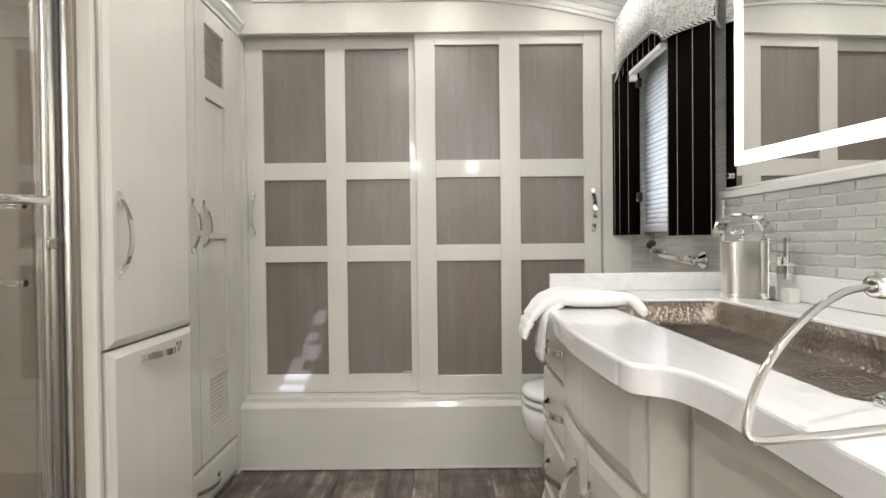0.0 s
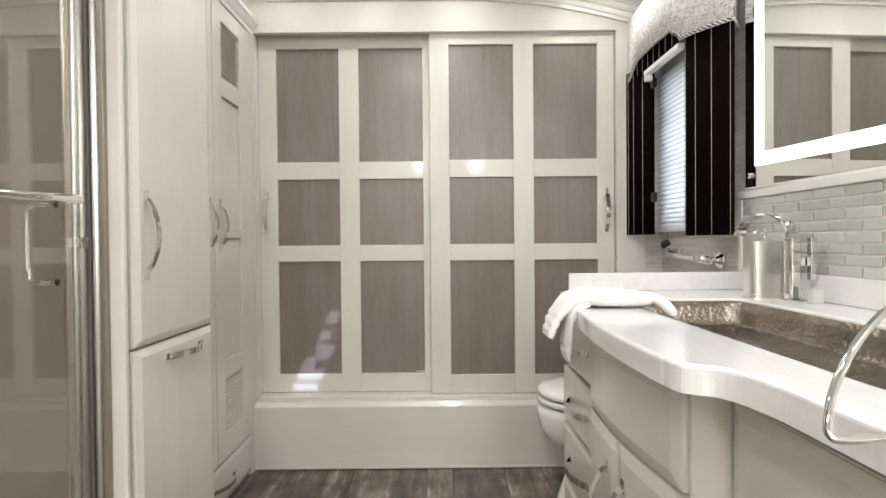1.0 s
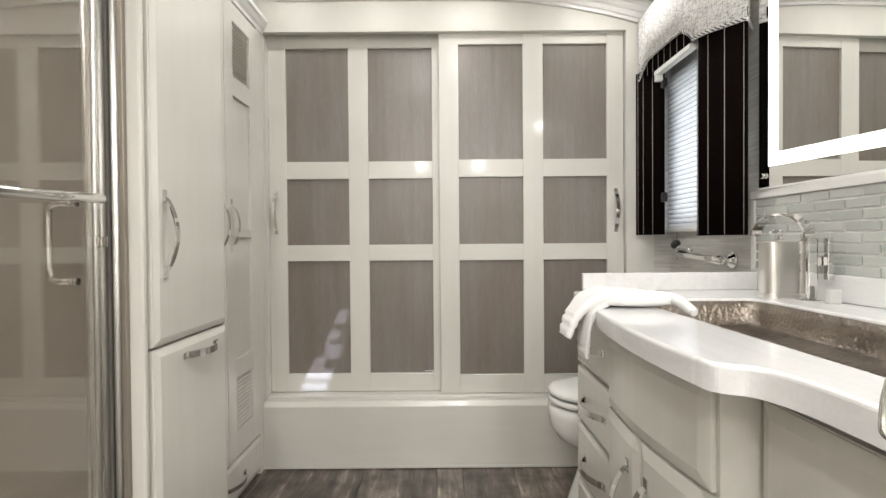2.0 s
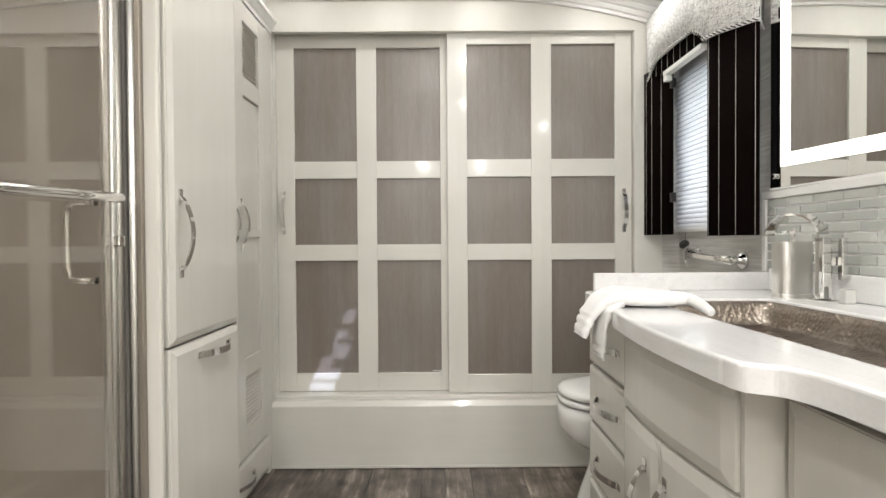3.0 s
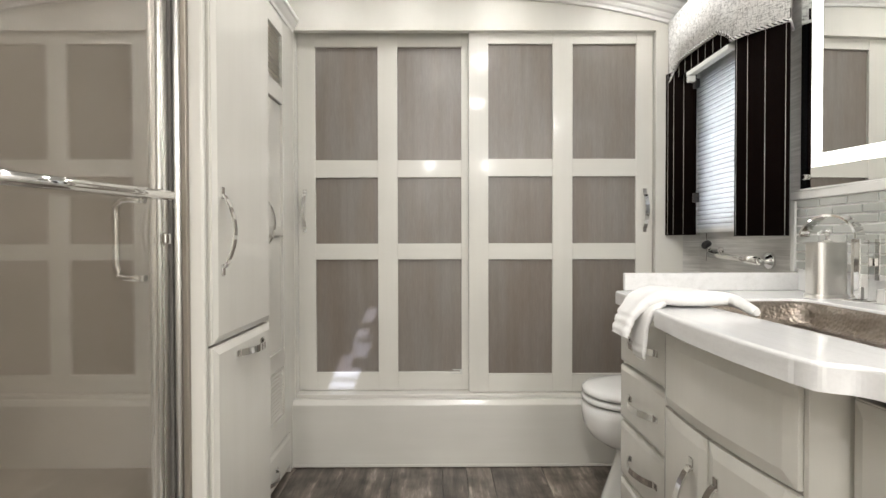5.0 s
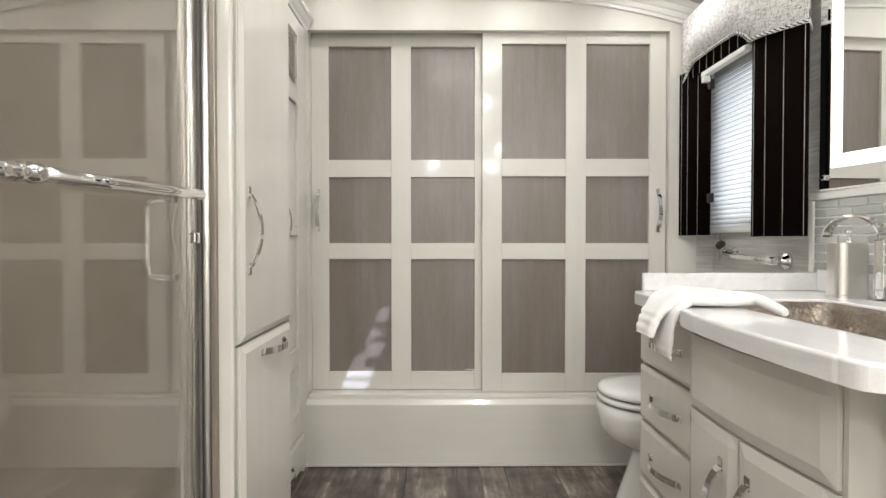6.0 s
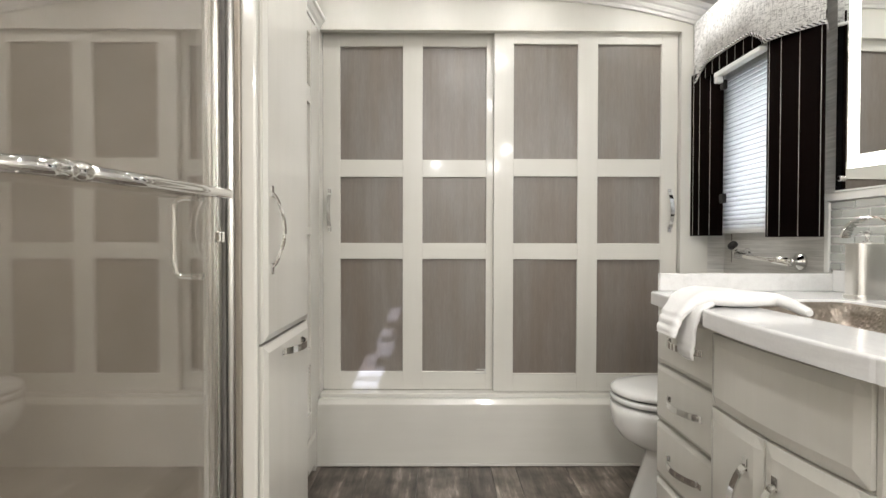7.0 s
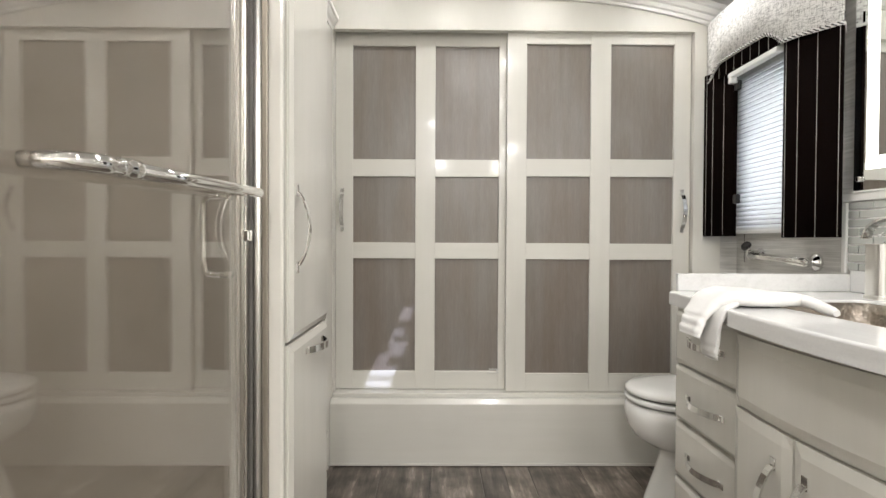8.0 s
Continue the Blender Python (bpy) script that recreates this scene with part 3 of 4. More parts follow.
part("towel_bar", tube(bmesh.new(), [(BAR_X, 1.040, 1.1255), (BAR_X, 0.90, 1.1212), (BAR_X, 0.757, 1.1168), (BAR_X, 0.600, 1.1115)], 0.0100, 18), CHROME, s, "long chrome towel bar")
part("bar_collar", lathe(bmesh.new(), (BAR_X, 0.620, 1.1125), (0, -1, -0.03), [(0, 0.0100), (0.004, 0.0128), (0.021, 0.0128), (0.025, 0.0110), (0.032, 0.0110), (0.036, 0.0124), (0.047, 0.0114)]), CHROME, s)
part("bar_bracket", tube(bmesh.new(), [(BAR_X, 0.578, 1.1112), (BAR_X, 0.556, 1.1105), (BAR_X - 0.002, 0.533, 1.1095), (BAR_X - 0.012, 0.516, 1.1085), (BAR_X - 0.030, 0.508, 1.108), (GLASS_X + 0.001, 0.506, 1.108)], lambda q: 0.0119 - 0.003 * q, 18), CHROME, s)
part("bar_plate", tube(bmesh.new(), [(GLASS_X + 0.0005, 1.034, 1.1255), (BAR_X - 0.004, 1.034, 1.1255)], 0.0075, 14), CHROME, s)
HY = 1.052
grip = [(GX, HY, 1.118), (GX - 0.034, HY, 1.118), (GX - 0.046, HY, 1.117), (GX - 0.055, HY, 1.112), (GX - 0.060, HY, 1.103), (GX - 0.062, HY, 1.09), (GX - 0.062, HY, 1.03), (GX - 0.062, HY, 0.985), (GX - 0.060, HY, 0.972), (GX - 0.055, HY, 0.962), (GX - 0.046, HY, 0.957), (GX - 0.034, HY, 0.956), (GX, HY, 0.956)]
ph = part("pull_handle", tube(bmesh.new(), grip, 0.0076, 16), POLISHED, s, "chrome pull handle inside the glass")
for z in (0.956, 1.118):
    part("end_cap", lathe(bmesh.new(), (GX - 0.010, HY, z), (1, 0, 0), [(0, 0.0078), (0.001, 0.0086), (0.009, 0.0086), (0.010, 0.0070)], 16), CHROME, ph)
solid("shower_tray", boxed((-1.79, -0.39, 0.0), (-0.915, 1.19, 0.08), 0.01), STONE, "pale shower tray behind the glass", "shower tray")

# ---- vanity ----
TOP_Z = 0.868
NEAR_X, BOW_X, FAR_X = 0.365, 0.300, 0.312


def bow(y):
    """Front line of the bowed middle cabinet."""
    s = min(max((y - 0.785) / (1.235 - 0.785), 0), 1)
    return BOW_X - 0.015 * s - 0.016 * math.sin(math.pi * s)


def bow_top(y):
    """Front edge of the worktop over the bowed cabinet."""
    s = min(max((y - 0.69) / (1.21 - 0.69), 0), 1)
    return 0.243 + 0.010 * s - 0.016 * math.sin(math.pi * s)


v = thing("vanity_cabinet", (0.6, 0.6, 0), "cream bow-front bathroom vanity with drawers and doors", "cabinet")
bm = boxed((FAR_X + 0.018, 1.236, 0.0), (0.93, 1.602, 0.70))
box(bm, (FAR_X + 0.018, 1.236, 0.70), (FAR_X + 0.034, 1.602, 0.826))
box(bm, (FAR_X + 0.018, 1.6025, 0.0), (0.93, 1.62, 0.826), 0.002)
part("body", bm, CREAM, v)
outline = [(0.93, 0.777), (0.372, 0.777), (0.318, 0.787)] + [(bow(y) + 0.019, y) for y in arc(0.787, 1.235, 12)] + [(0.93, 1.235)]
part("middle_body", prism(bmesh.new(), outline, 0.0, 0.70), CREAM, v)
apron = [(bow(y) + 0.019, y) for y in arc(0.788, 1.235, 12)]
part("apron", prism(bmesh.new(), apron + [(x + 0.018, y) for x, y in apron[::-1]], 0.701, 0.826), CREAM, v)
bm = boxed((NEAR_X + 0.018, -0.45, 0.0), (0.93, 0.766, 0.70))
box(bm, (NEAR_X + 0.0185, -0.45, 0.70), (NEAR_X + 0.034, 0.766, 0.765))
box(bm, (NEAR_X + 0.065, -0.45, 0.70), (NEAR_X + 0.080, 0.766, 0.826))
part("near_body", bm, CREAM, v)
part("pilaster", prism(bmesh.new(), [(0.313, 0.7765), (NEAR_X + 0.004, 0.767), (NEAR_X + 0.016, 0.767), (NEAR_X + 0.016, 0.7768), (0.313, 0.7868)], 0.0, 0.827), CREAM, v)
for z0, z1 in ((0.657, 0.815), (0.480, 0.646), (0.304, 0.469), (0.10, 0.293)):
    dr = slab_door(v, "drawer_front", FAR_X + 0.018, 1.246, 1.590, z0, z1, inset=0.018, facing=-1)
    zc = (z0 + z1) / 2
    pull(dr, (FAR_X - 0.004, 1.308, zc), (FAR_X - 0.004, 1.512, zc), (-1, 0, 0), 0.028, 0.018)


def bow_front(name, y0, y1, z0, z1):
    """A raised front that follows the bow."""
    bm = bmesh.new()
    ys = arc(y0, y1, 10)
    inner = 0.024
    rows = []
    for z, o in ((z0, 0.0), (z0, 0.012), (z0 + inner, 0.018), (z1 - inner, 0.018), (z1, 0.012), (z1, 0.0)):
        row = []
        for k, y in enumerate([y0, y0, *[y0 + inner + (y1 - y0 - 2 * inner) * q / 8 for q in range(9)], y1, y1]):
            edge = k in (0, 12)
            lip = k in (1, 11)
            row.append(bm.verts.new((bow(y) + 0.018 - (0 if edge else min(o, 0.012) if lip else o), y, z)))
        rows.append(row)
    for a, b in zip(rows, rows[1:]):
        for k in range(len(a) - 1):
            bm.faces.new((a[k], a[k + 1], b[k + 1], b[k]))
    bm.faces.new(rows[0]), bm.faces.new(rows[-1][::-1])
    bm.faces.new([r[0] for r in rows][::-1]), bm.faces.new([r[-1] for r in rows])
    bmesh.ops.remove_doubles(bm, verts=bm.verts[:], dist=1e-5)
    bmesh.ops.recalc_face_normals(bm, faces=bm.faces[:])
    return part(name, bm, CREAM, v)


bow_front("false_front", 0.79, 1.232, 0.636, 0.806)
for y0, y1, hy in ((0.79, 1.011, 0.975), (1.018, 1.232, 1.066)):
    d = bow_front("door", y0, y1, 0.10, 0.628)
    pull(d, (bow(hy), hy, 0.572), (bow(hy), hy, 0.368), (-1, 0, 0), 0.03, 0.018)
for y0, y1 in ((0.345, 0.755), (-0.08, 0.335)):
    slab_door(v, "door", NEAR_X + 0.018, y0, y1, 0.10, 0.795, inset=0.034, facing=-1, rise=0.007)

# worktop with the sink cut out
CUT = (0.415, 0.757, 0.505, 1.415)
edge = [(0.93, 1.672), (0.345, 1.672), (0.322, 1.664), (0.312, 1.645), (0.300, 1.50), (0.288, 1.32), (0.276, 1.255), (0.262, 1.225)]
edge += [(bow_top(y), y) for y in arc(1.205, 0.72, 12)]
edge += ease([(0.243, 0.715), (0.2435, 0.695), (0.250, 0.676), (0.266, 0.664), (0.284, 0.654), (0.297, 0.634), (0.306, 0.60), (0.311, 0.55), (0.312, 0.45)], 4)[1:] + [(0.312, 0.2), (0.312, -0.46), (0.93, -0.46)]
bm = bmesh.new()
outer = [bm.verts.new((x, y, TOP_Z)) for x, y in edge]
r = 0.03
hole = []
for cx, cy, a0 in ((CUT[1] - r, CUT[3] - r, 0), (CUT[0] + r, CUT[3] - r, 90), (CUT[0] + r, CUT[2] + r, 180), (CUT[1] - r, CUT[2] + r, 270)):
    hole += [(cx + r * math.cos(radians(a)), cy + r * math.sin(radians(a))) for a in arc(a0, a0 + 90, 5)]
inner = [bm.verts.new((x, y, TOP_Z)) for x, y in hole]
es = [bm.edges.new((l[k], l[(k + 1) % len(l)])) for l in (outer, inner) for k in range(len(l))]
bmesh.ops.triangle_fill(bm, edges=es, use_beauty=True)
ext = bmesh.ops.extrude_face_region(bm, geom=bm.faces[:])
bmesh.ops.translate(bm, verts=[q for q in ext["geom"] if isinstance(q, bmesh.types.BMVert)], vec=(0, 0, -0.040))
bmesh.ops.recalc_face_normals(bm, faces=bm.faces[:])
rim = [e for e in bm.edges if len(e.link_faces) == 2 and all(abs(q.co.z - TOP_Z) < 1e-5 for q in e.verts) and abs(e.link_faces[0].normal.z) + abs(e.link_faces[1].normal.z) < 1.5]
bmesh.ops.bevel(bm, geom=rim, offset=0.006, segments=3, affect="EDGES", profile=0.5)
w = thing("worktop", (0.6, 0.6, 0.828), "white solid-surface vanity worktop with curved front and splashback", "worktop")
part("slab", bm, STONE, w)
part("splashback", boxed((0.345, 1.654, 0.8685), (0.93, 1.672, 0.926), 0.003), STONE, w)
part("splashback", boxed((0.912, -0.46, 0.8685), (0.932, 1.6535, 0.938), 0.003), STONE, w)

# hammered sink under the cutout
k = thing("sink", (0.585, 0.95, 0.73), "hammered dark copper-nickel sink set into the worktop", "sink")
bm = bmesh.new()


def ring_at(grow, z):
    out = []
    rr = 0.035
    for cx, cy, a0 in ((CUT[1] + grow - rr, CUT[3] + grow - rr, 0), (CUT[0] - grow + rr, CUT[3] + grow - rr, 90), (CUT[0] - grow + rr, CUT[2] - grow + rr, 180), (CUT[1] + grow - rr, CUT[2] - grow + rr, 270)):
        out += [bm.verts.new((cx + rr * math.cos(radians(a)), cy + rr * math.sin(radians(a)), z)) for a in arc(a0, a0 + 90, 5)]
    return out


rings = [ring_at(-0.0020, 0.8615), ring_at(-0.0050, 0.8610), ring_at(-0.0100, 0.835), ring_at(-0.018, 0.806), ring_at(-0.026, 0.798)]
for a, b in zip(rings, rings[1:]):
    for q in range(len(a)):
        bm.faces.new((a[q], a[(q + 1) % len(a)], b[(q + 1) % len(a)], b[q])).smooth = True
mid = bm.verts.new((0.585, 0.95, 0.768))
for q in range(len(rings[-1])):
    bm.faces.new((rings[-1][q], rings[-1][(q + 1) % len(rings[-1])], mid))
bmesh.ops.recalc_face_normals(bm, faces=bm.faces[:])
bmesh.ops.reverse_faces(bm, faces=bm.faces[:]) if mid.normal.z < 0 else None
basin = part("basin", bm, HAMMERED, k)
sd = basin.modifiers.new("thickness", "SOLIDIFY")
sd.thickness, sd.offset = 0.0015, -1
part("drain", lathe(bmesh.new(), (0.585, 0.95, 0.7690), (0, 0, 1), [(0, 0.03), (0.003, 0.032), (0.004, 0.022), (0.002, 0.012)]), CHROME, k)

# ---- toilet ----
t = thing("toilet", (0.55, 1.95, 0), "white porcelain toilet with closed lid beside the vanity", "toilet")
TY = 1.945


def oval(cx, ax, ay, z, n=40):
    """A rounded seat outline, flatter at the back."""
    pts = []
    for q in range(n):
        a = 2 * math.pi * q / n
        c2, s2 = math.cos(a), math.sin(a)
        x = cx + ax * (c2 if c2 < 0 else 0.92 * c2)
        pts.append((x, TY + ay * math.copysign(abs(s2) ** 0.86, s2), z * 1.085))
    return pts


def loft(loops, smooth=True):
    bm = bmesh.new()
    rs = [[bm.verts.new(p) for p in l] for l in loops]
    n = len(rs[0])
    for a, b in zip(rs, rs[1:]):
        for q in range(n):
            bm.faces.new((a[q], a[(q + 1) % n], b[(q + 1) % n], b[q])).smooth = smooth
    bm.faces.new(rs[0][::-1]).smooth = False
    bm.faces.new(rs[-1]).smooth = False
    bmesh.ops.recalc_face_normals(bm, faces=bm.faces[:])
    return bm


part("bowl", loft([oval(0.66, 0.300, 0.115, 0.0), oval(0.66, 0.296, 0.112, 0.03), oval(0.66, 0.280, 0.100, 0.075), oval(0.66, 0.258, 0.095, 0.13), oval(0.655, 0.232, 0.098, 0.185), oval(0.645, 0.222, 0.105, 0.212), oval(0.61, 0.235, 0.130, 0.232),
                   oval(0.575, 0.250, 0.155, 0.262), oval(0.55, 0.250, 0.170, 0.30), oval(0.54, 0.248, 0.177, 0.345), oval(0.535, 0.242, 0.177, 0.372), oval(0.535, 0.232, 0.168, 0.380)]), PORCELAIN, t)
# black filler put in for the shade between bowl, seat and lid
part("gap_shade", loft([oval(0.535, 0.222, 0.158, 0.381), oval(0.535, 0.222, 0.158, 0.4145)]), BLACK_PLASTIC, t, "black filler for the shade in the seat and lid gaps")
part("seat", loft([oval(0.535, 0.236, 0.174, 0.3865), oval(0.535, 0.243, 0.180, 0.390), oval(0.535, 0.243, 0.180, 0.402), oval(0.535, 0.236, 0.174, 0.406)]), WHITE_PLASTIC, t)
part("lid", loft([oval(0.535, 0.234, 0.172, 0.4120), oval(0.535, 0.242, 0.179, 0.416), oval(0.535, 0.240, 0.178, 0.428), oval(0.535, 0.225, 0.165, 0.438), oval(0.54, 0.17, 0.12, 0.445), oval(0.54, 0.08, 0.06, 0.448)]), WHITE_PLASTIC, t)
part("tank", boxed((0.755, TY - 0.19, 0.419), (0.925, TY + 0.19, 0.74), 0.02, 4), PORCELAIN, t)
part("tank_lid", boxed((0.745, TY - 0.20, 0.741), (0.93, TY + 0.20, 0.775), 0.01, 3), PORCELAIN, t)

# ---- tiled splashback, mirror ----
b = thing("tile_splashback", (0.938, 1.1, 0.94), "pale grey-green glass subway tiles with white edging", "splashback", kind="structure")
T0, T1, TZ = 0.30, 1.694, (0.9385, 1.160)
part("grout", boxed((0.9365, T0, 0.9385), (0.9445, T1, 1.165)), GROUT, b)
part("cap", boxed((0.926, T0, 1.1655), (0.9445, T1 + 0.020, 1.192), 0.004), TRIM_WHITE, b, "white edging strip")
part("side_edge", boxed((0.928, T1 + 0.0005, 0.9265), (0.9445, T1 + 0.020, 1.165), 0.003), TRIM_WHITE, b, "white edging strip")

mr = thing("lighted_mirror", (0.9445, 1.705, 1.195), "wide mirror with a lit white border strip", "mirror")
mr.rotation_euler = (0, 0, radians(2.4))
part("glass", boxed((0.909, 0.80, 1.1985), (0.9195, 1.660, 1.99), 0.001), MIRROR, mr)
part("back_case", boxed((0.920, 0.95, 1.23), (0.9435, 1.630, 1.95)), WHITE_PLASTIC, mr, "plain white case behind the glass")
part("bottom_channel", boxed((0.9075, 0.80, 1.1925), (0.9195, 1.660, 1.198)), WHITE_PLASTIC, mr, "thin white bottom channel")
bm = boxed((0.9075, 0.84, 1.263), (0.9088, 1.612, 1.303))
for q in bm.verts:
    q.co.z -= 0.030 * (1.612 - q.co.y)
part("light_strip", bm, LED, mr, "glowing white border strip")
part("light_strip", boxed((0.9075, 1.572, 1.3032), (0.9088, 1.612, 1.93)), LED, mr, "glowing white border strip")
part("light_strip", boxed((0.9075, 0.84, 1.9302), (0.9088, 1.612, 1.97)), LED, mr, "glowing white border strip")
part("clip", lathe(bmesh.new(), (0.9088, 1.634, 1.235), (-1, 0, 0), [(0, 0.009), (0.008, 0.009), (0.010, 0.006)]), CHROME, mr, "chrome mirror clip")
mr.location.x += 0.010

# ---- window dressing ----
VX = 0.79


def valance_bottom(y):
    s = (y - 1.81) / (2.333 - 1.81)
    e = min(s, 1 - s)
    return 1.752 + 0.063 * min(max((e - 0.03) / 0.16, 0), 1) ** 0.7


cv = thing("window_curtain", (0.88, 2.07, 1.05), "black pinstriped curtains under a grey tweed cornice", "curtain")
# upholstered cornice: front, near return, top
bm = bmesh.new()
path = [(WALL_X - 0.002, 1.730), (0.879, 1.654), (0.850, 1.697), (0.803, 1.766), (VX, 1.806)] + [(VX - 0.012 * math.sin(math.pi * s), 1.806 + 0.531 * s) for s in arc(0, 1, 26)][1:]


def sheet(path, low, high, thick, mat, name, parent, label=""):
    """An upright padded sheet along a plan line, with its lower and upper edge given by functions of (x, y)."""
    bm = bmesh.new()
    cols = []
    for i, (x, y) in enumerate(path):
        a, b2 = Vector(path[max(i - 1, 0)]), Vector(path[min(i + 1, len(path) - 1)])
        d = (b2 - a).normalized()
        nrm = Vector((-d.y, d.x)) * thick
        lo, hi = low(x, y), high(x, y)
        cols.append([bm.verts.new((x, y, lo)), bm.verts.new((x, y, hi)), bm.verts.new((x - nrm.x, y - nrm.y, hi)), bm.verts.new((x - nrm.x, y - nrm.y, lo))])
    for a, b2 in zip(cols, cols[1:]):
        for q in range(4):
            bm.faces.new((a[q], a[(q + 1) % 4], b2[(q + 1) % 4], b2[q])).smooth = q in (0, 2)
    bm.faces.new(cols[0][::-1]), bm.faces.new(cols[-1])
    bmesh.ops.recalc_face_normals(bm, faces=bm.faces[:])
    return part(name, bm, mat, parent, label)


def cornice_low(x, y):
    return valance_bottom(y) if y >= 1.81 else 1.752


sheet(path, cornice_low, lambda x, y: 2.03, 0.012, TWEED, "cornice", cv, "grey tweed upholstered cornice")
# twisted cord along the lower edge
cord = [(x, y, cornice_low(x, y) - 0.004) for x, y in path]
fine = []
for a, b2 in zip(cord, cord[1:]):
    m = max(2, int((Vector(b2) - Vector(a)).length / 0.004))
    fine += [Vector(a).lerp(Vector(b2), q / m) for q in range(m)]
part("cord", tube(bmesh.new(), fine, 0.0060, 8), TOWEL, cv, "twisted black and white cord")
bm = bmesh.new()
for q in range(0, len(fine) - 5, 4):
    tube(bm, [fine[q] + Vector((-0.0040, -0.002, -0.005)), fine[q + 2] + Vector((-0.0058, -0.002, 0)), fine[q + 4] + Vector((-0.0036, -0.002, 0.005))], 0.0020, 5)
part("cord_twist", bm, BLACK_CLOTH, cv)
# black band under the arch
band = [(VX + 0.012, 1.822 + 0.51 * s) for s in arc(0, 1, 20)]
sheet(band, lambda x, y: 1.752, lambda x, y: 1.90, -0.006, BLACK_CLOTH, "under_band", cv, "black pinstriped band")


def curtain(path, z0, z1, stripes):
    c2 = sheet(path, lambda x, y: z0, lambda x, y: z1, -0.008, BLACK_CLOTH, "panel", cv, "black cloth panel with pale pinstripes")
    n = len(path) - 1
    for s in stripes:
        i = min(int(s * n), n - 1)
        f = s * n - i
        a, b2 = Vector(path[i]), Vector(path[i + 1])
        p2 = a.lerp(b2, f)
        d = (b2 - a).normalized()
        o = Vector((-d.y, d.x)) * 0.0086
        bm = bmesh.new()
        tube(bm, [(p2.x + o.x, p2.y + o.y, z0 + 0.002), (p2.x + o.x, p2.y + o.y, z1)], 0.0008, 6)
        part("stripe", bm, STRIPE_CLOTH, c2)


near = [(0.890, 1.664), (0.880, 1.681), (0.862, 1.712), (0.846, 1.742), (0.830, 1.774), (0.815, 1.806), (0.812, 1.826), (0.822, 1.846)]
curtain(near, 1.047, 1.79, (0.07, 0.365, 0.61, 0.835))
far = [(0.845, 2.185), (0.83, 2.205), (0.822, 2.235), (0.806, 2.265), (0.796, 2.30), (0.785, 2.335)]
curtain(far, 1.056, 1.79, (0.42, 0.72, 0.92))
for s in arc(0.06, 0.94, 8):
    y = 1.822 + 0.51 * s
    part("stripe", tube(bmesh.new(), [(VX + 0.0055, y, 1.753), (VX + 0.0055, y, 1.83)], 0.0009, 6), STRIPE_CLOTH, cv)

bl = thing("window_blind", (0.91, 2.03, 1.07), "off-white pleated blind drawn down over the window", "blind")
bm = bmesh.new()
y0, y1, z0, z1, n = 1.835, 2.33, 1.085, 1.765, 66
prev = None
for q in range(n + 1):
    z = z0 + (z1 - z0) * q / n
    x = 0.926 + (0.0032 if q % 2 else -0.0032)
    row = [bm.verts.new((x, y0, z)), bm.verts.new((x, y1, z))]
    if prev:
        bm.faces.new((prev[0], prev[1], row[1], row[0]))
    prev = row
ob = part("pleats", bm, BLIND, bl)
sd = ob.modifiers.new("thickness", "SOLIDIFY")
sd.thickness = 0.0008
# thin dark strips stand in for the shade along the folds
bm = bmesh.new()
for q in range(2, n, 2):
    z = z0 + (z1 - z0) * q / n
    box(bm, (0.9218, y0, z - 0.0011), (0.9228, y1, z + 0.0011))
part("crease_shade", bm, PLEAT_SHADE, bl, "fine dark strips for the shade in the pleats")
part("bottom_rail", boxed((0.914, y0, 1.068), (0.938, y1, 1.085), 0.003), TRIM_WHITE, bl)
part("head_rail", boxed((VX + 0.004, 1.862, 1.7300), (VX + 0.034, 2.176, 1.7505), 0.005, 3), WHITE_PLASTIC, bl)
part("rail_end", boxed((VX + 0.006, 2.150, 1.7050), (VX + 0.034, 2.176, 1.7295), 0.004, 3), WHITE_PLASTIC, bl)
for z in (1.70, 1.215):
    solid("blind_bracket", boxed((0.826, 2.158, z - 0.02), (0.846, 2.182, z + 0.02), 0.004), BLACK_PLASTIC, "small black bracket on the curtain edge", "bracket", group="blind brackets")

# ---- wall bar under the window ----
g = thing("wall_bar", (0.93, 2.0, 0.96), "chrome wall bar with bell flange and black tip", "bar")
part("flange", lathe(bmesh.new(), (0.9445, 1.845, 0.957), (-1, 0, 0), [(0, 0.033), (0.006, 0.034), (0.012, 0.030), (0.022, 0.020), (0.034, 0.016), (0.045, 0.017), (0.050, 0.012)]), CHROME, g)
part("rod", tube(bmesh.new(), [(0.906, 1.84, 0.957), (0.903, 1.95, 0.962), (0.900, 2.08, 0.969), (0.900, 2.165, 0.975)], lambda s: 0.0135 + 0.005 * abs(2 * s - 1) ** 3), POLISHED, g)
part("elbow", lathe(bmesh.new(), (0.9445, 2.165, 0.980), (-1, 0, 0), [(0, 0.024), (0.005, 0.025), (0.012, 0.016), (0.03, 0.014), (0.05, 0.017), (0.058, 0.012)]), CHROME, g)
part("stem", tube(bmesh.new(), [(0.898, 2.165, 0.980), (0.897, 2.176, 0.997), (0.896, 2.186, 1.010)], 0.009, 12), CHROME, g)
part("tip", lathe(bmesh.new(), (0.896, 2.180, 1.006), (-0.25, 0.6, 0.55), [(0, 0.012), (0.004, 0.020), (0.014, 0.022), (0.022, 0.018), (0.025, 0.008)]), BLACK_PLASTIC, g, "black round tip")

solid("trim_seam", boxed((0.9425, 2.2845, 0.94), (0.9443, 2.2865, 1.066)), DARK_SEAL, "thin dark seam in the wallpaper", "trim", "structure")

# ---- things on the worktop ----
d = thing("soap_dispenser", (0.826, 1.43, TOP_Z), "brushed nickel canister soap dispenser with pump", "soap dispenser")


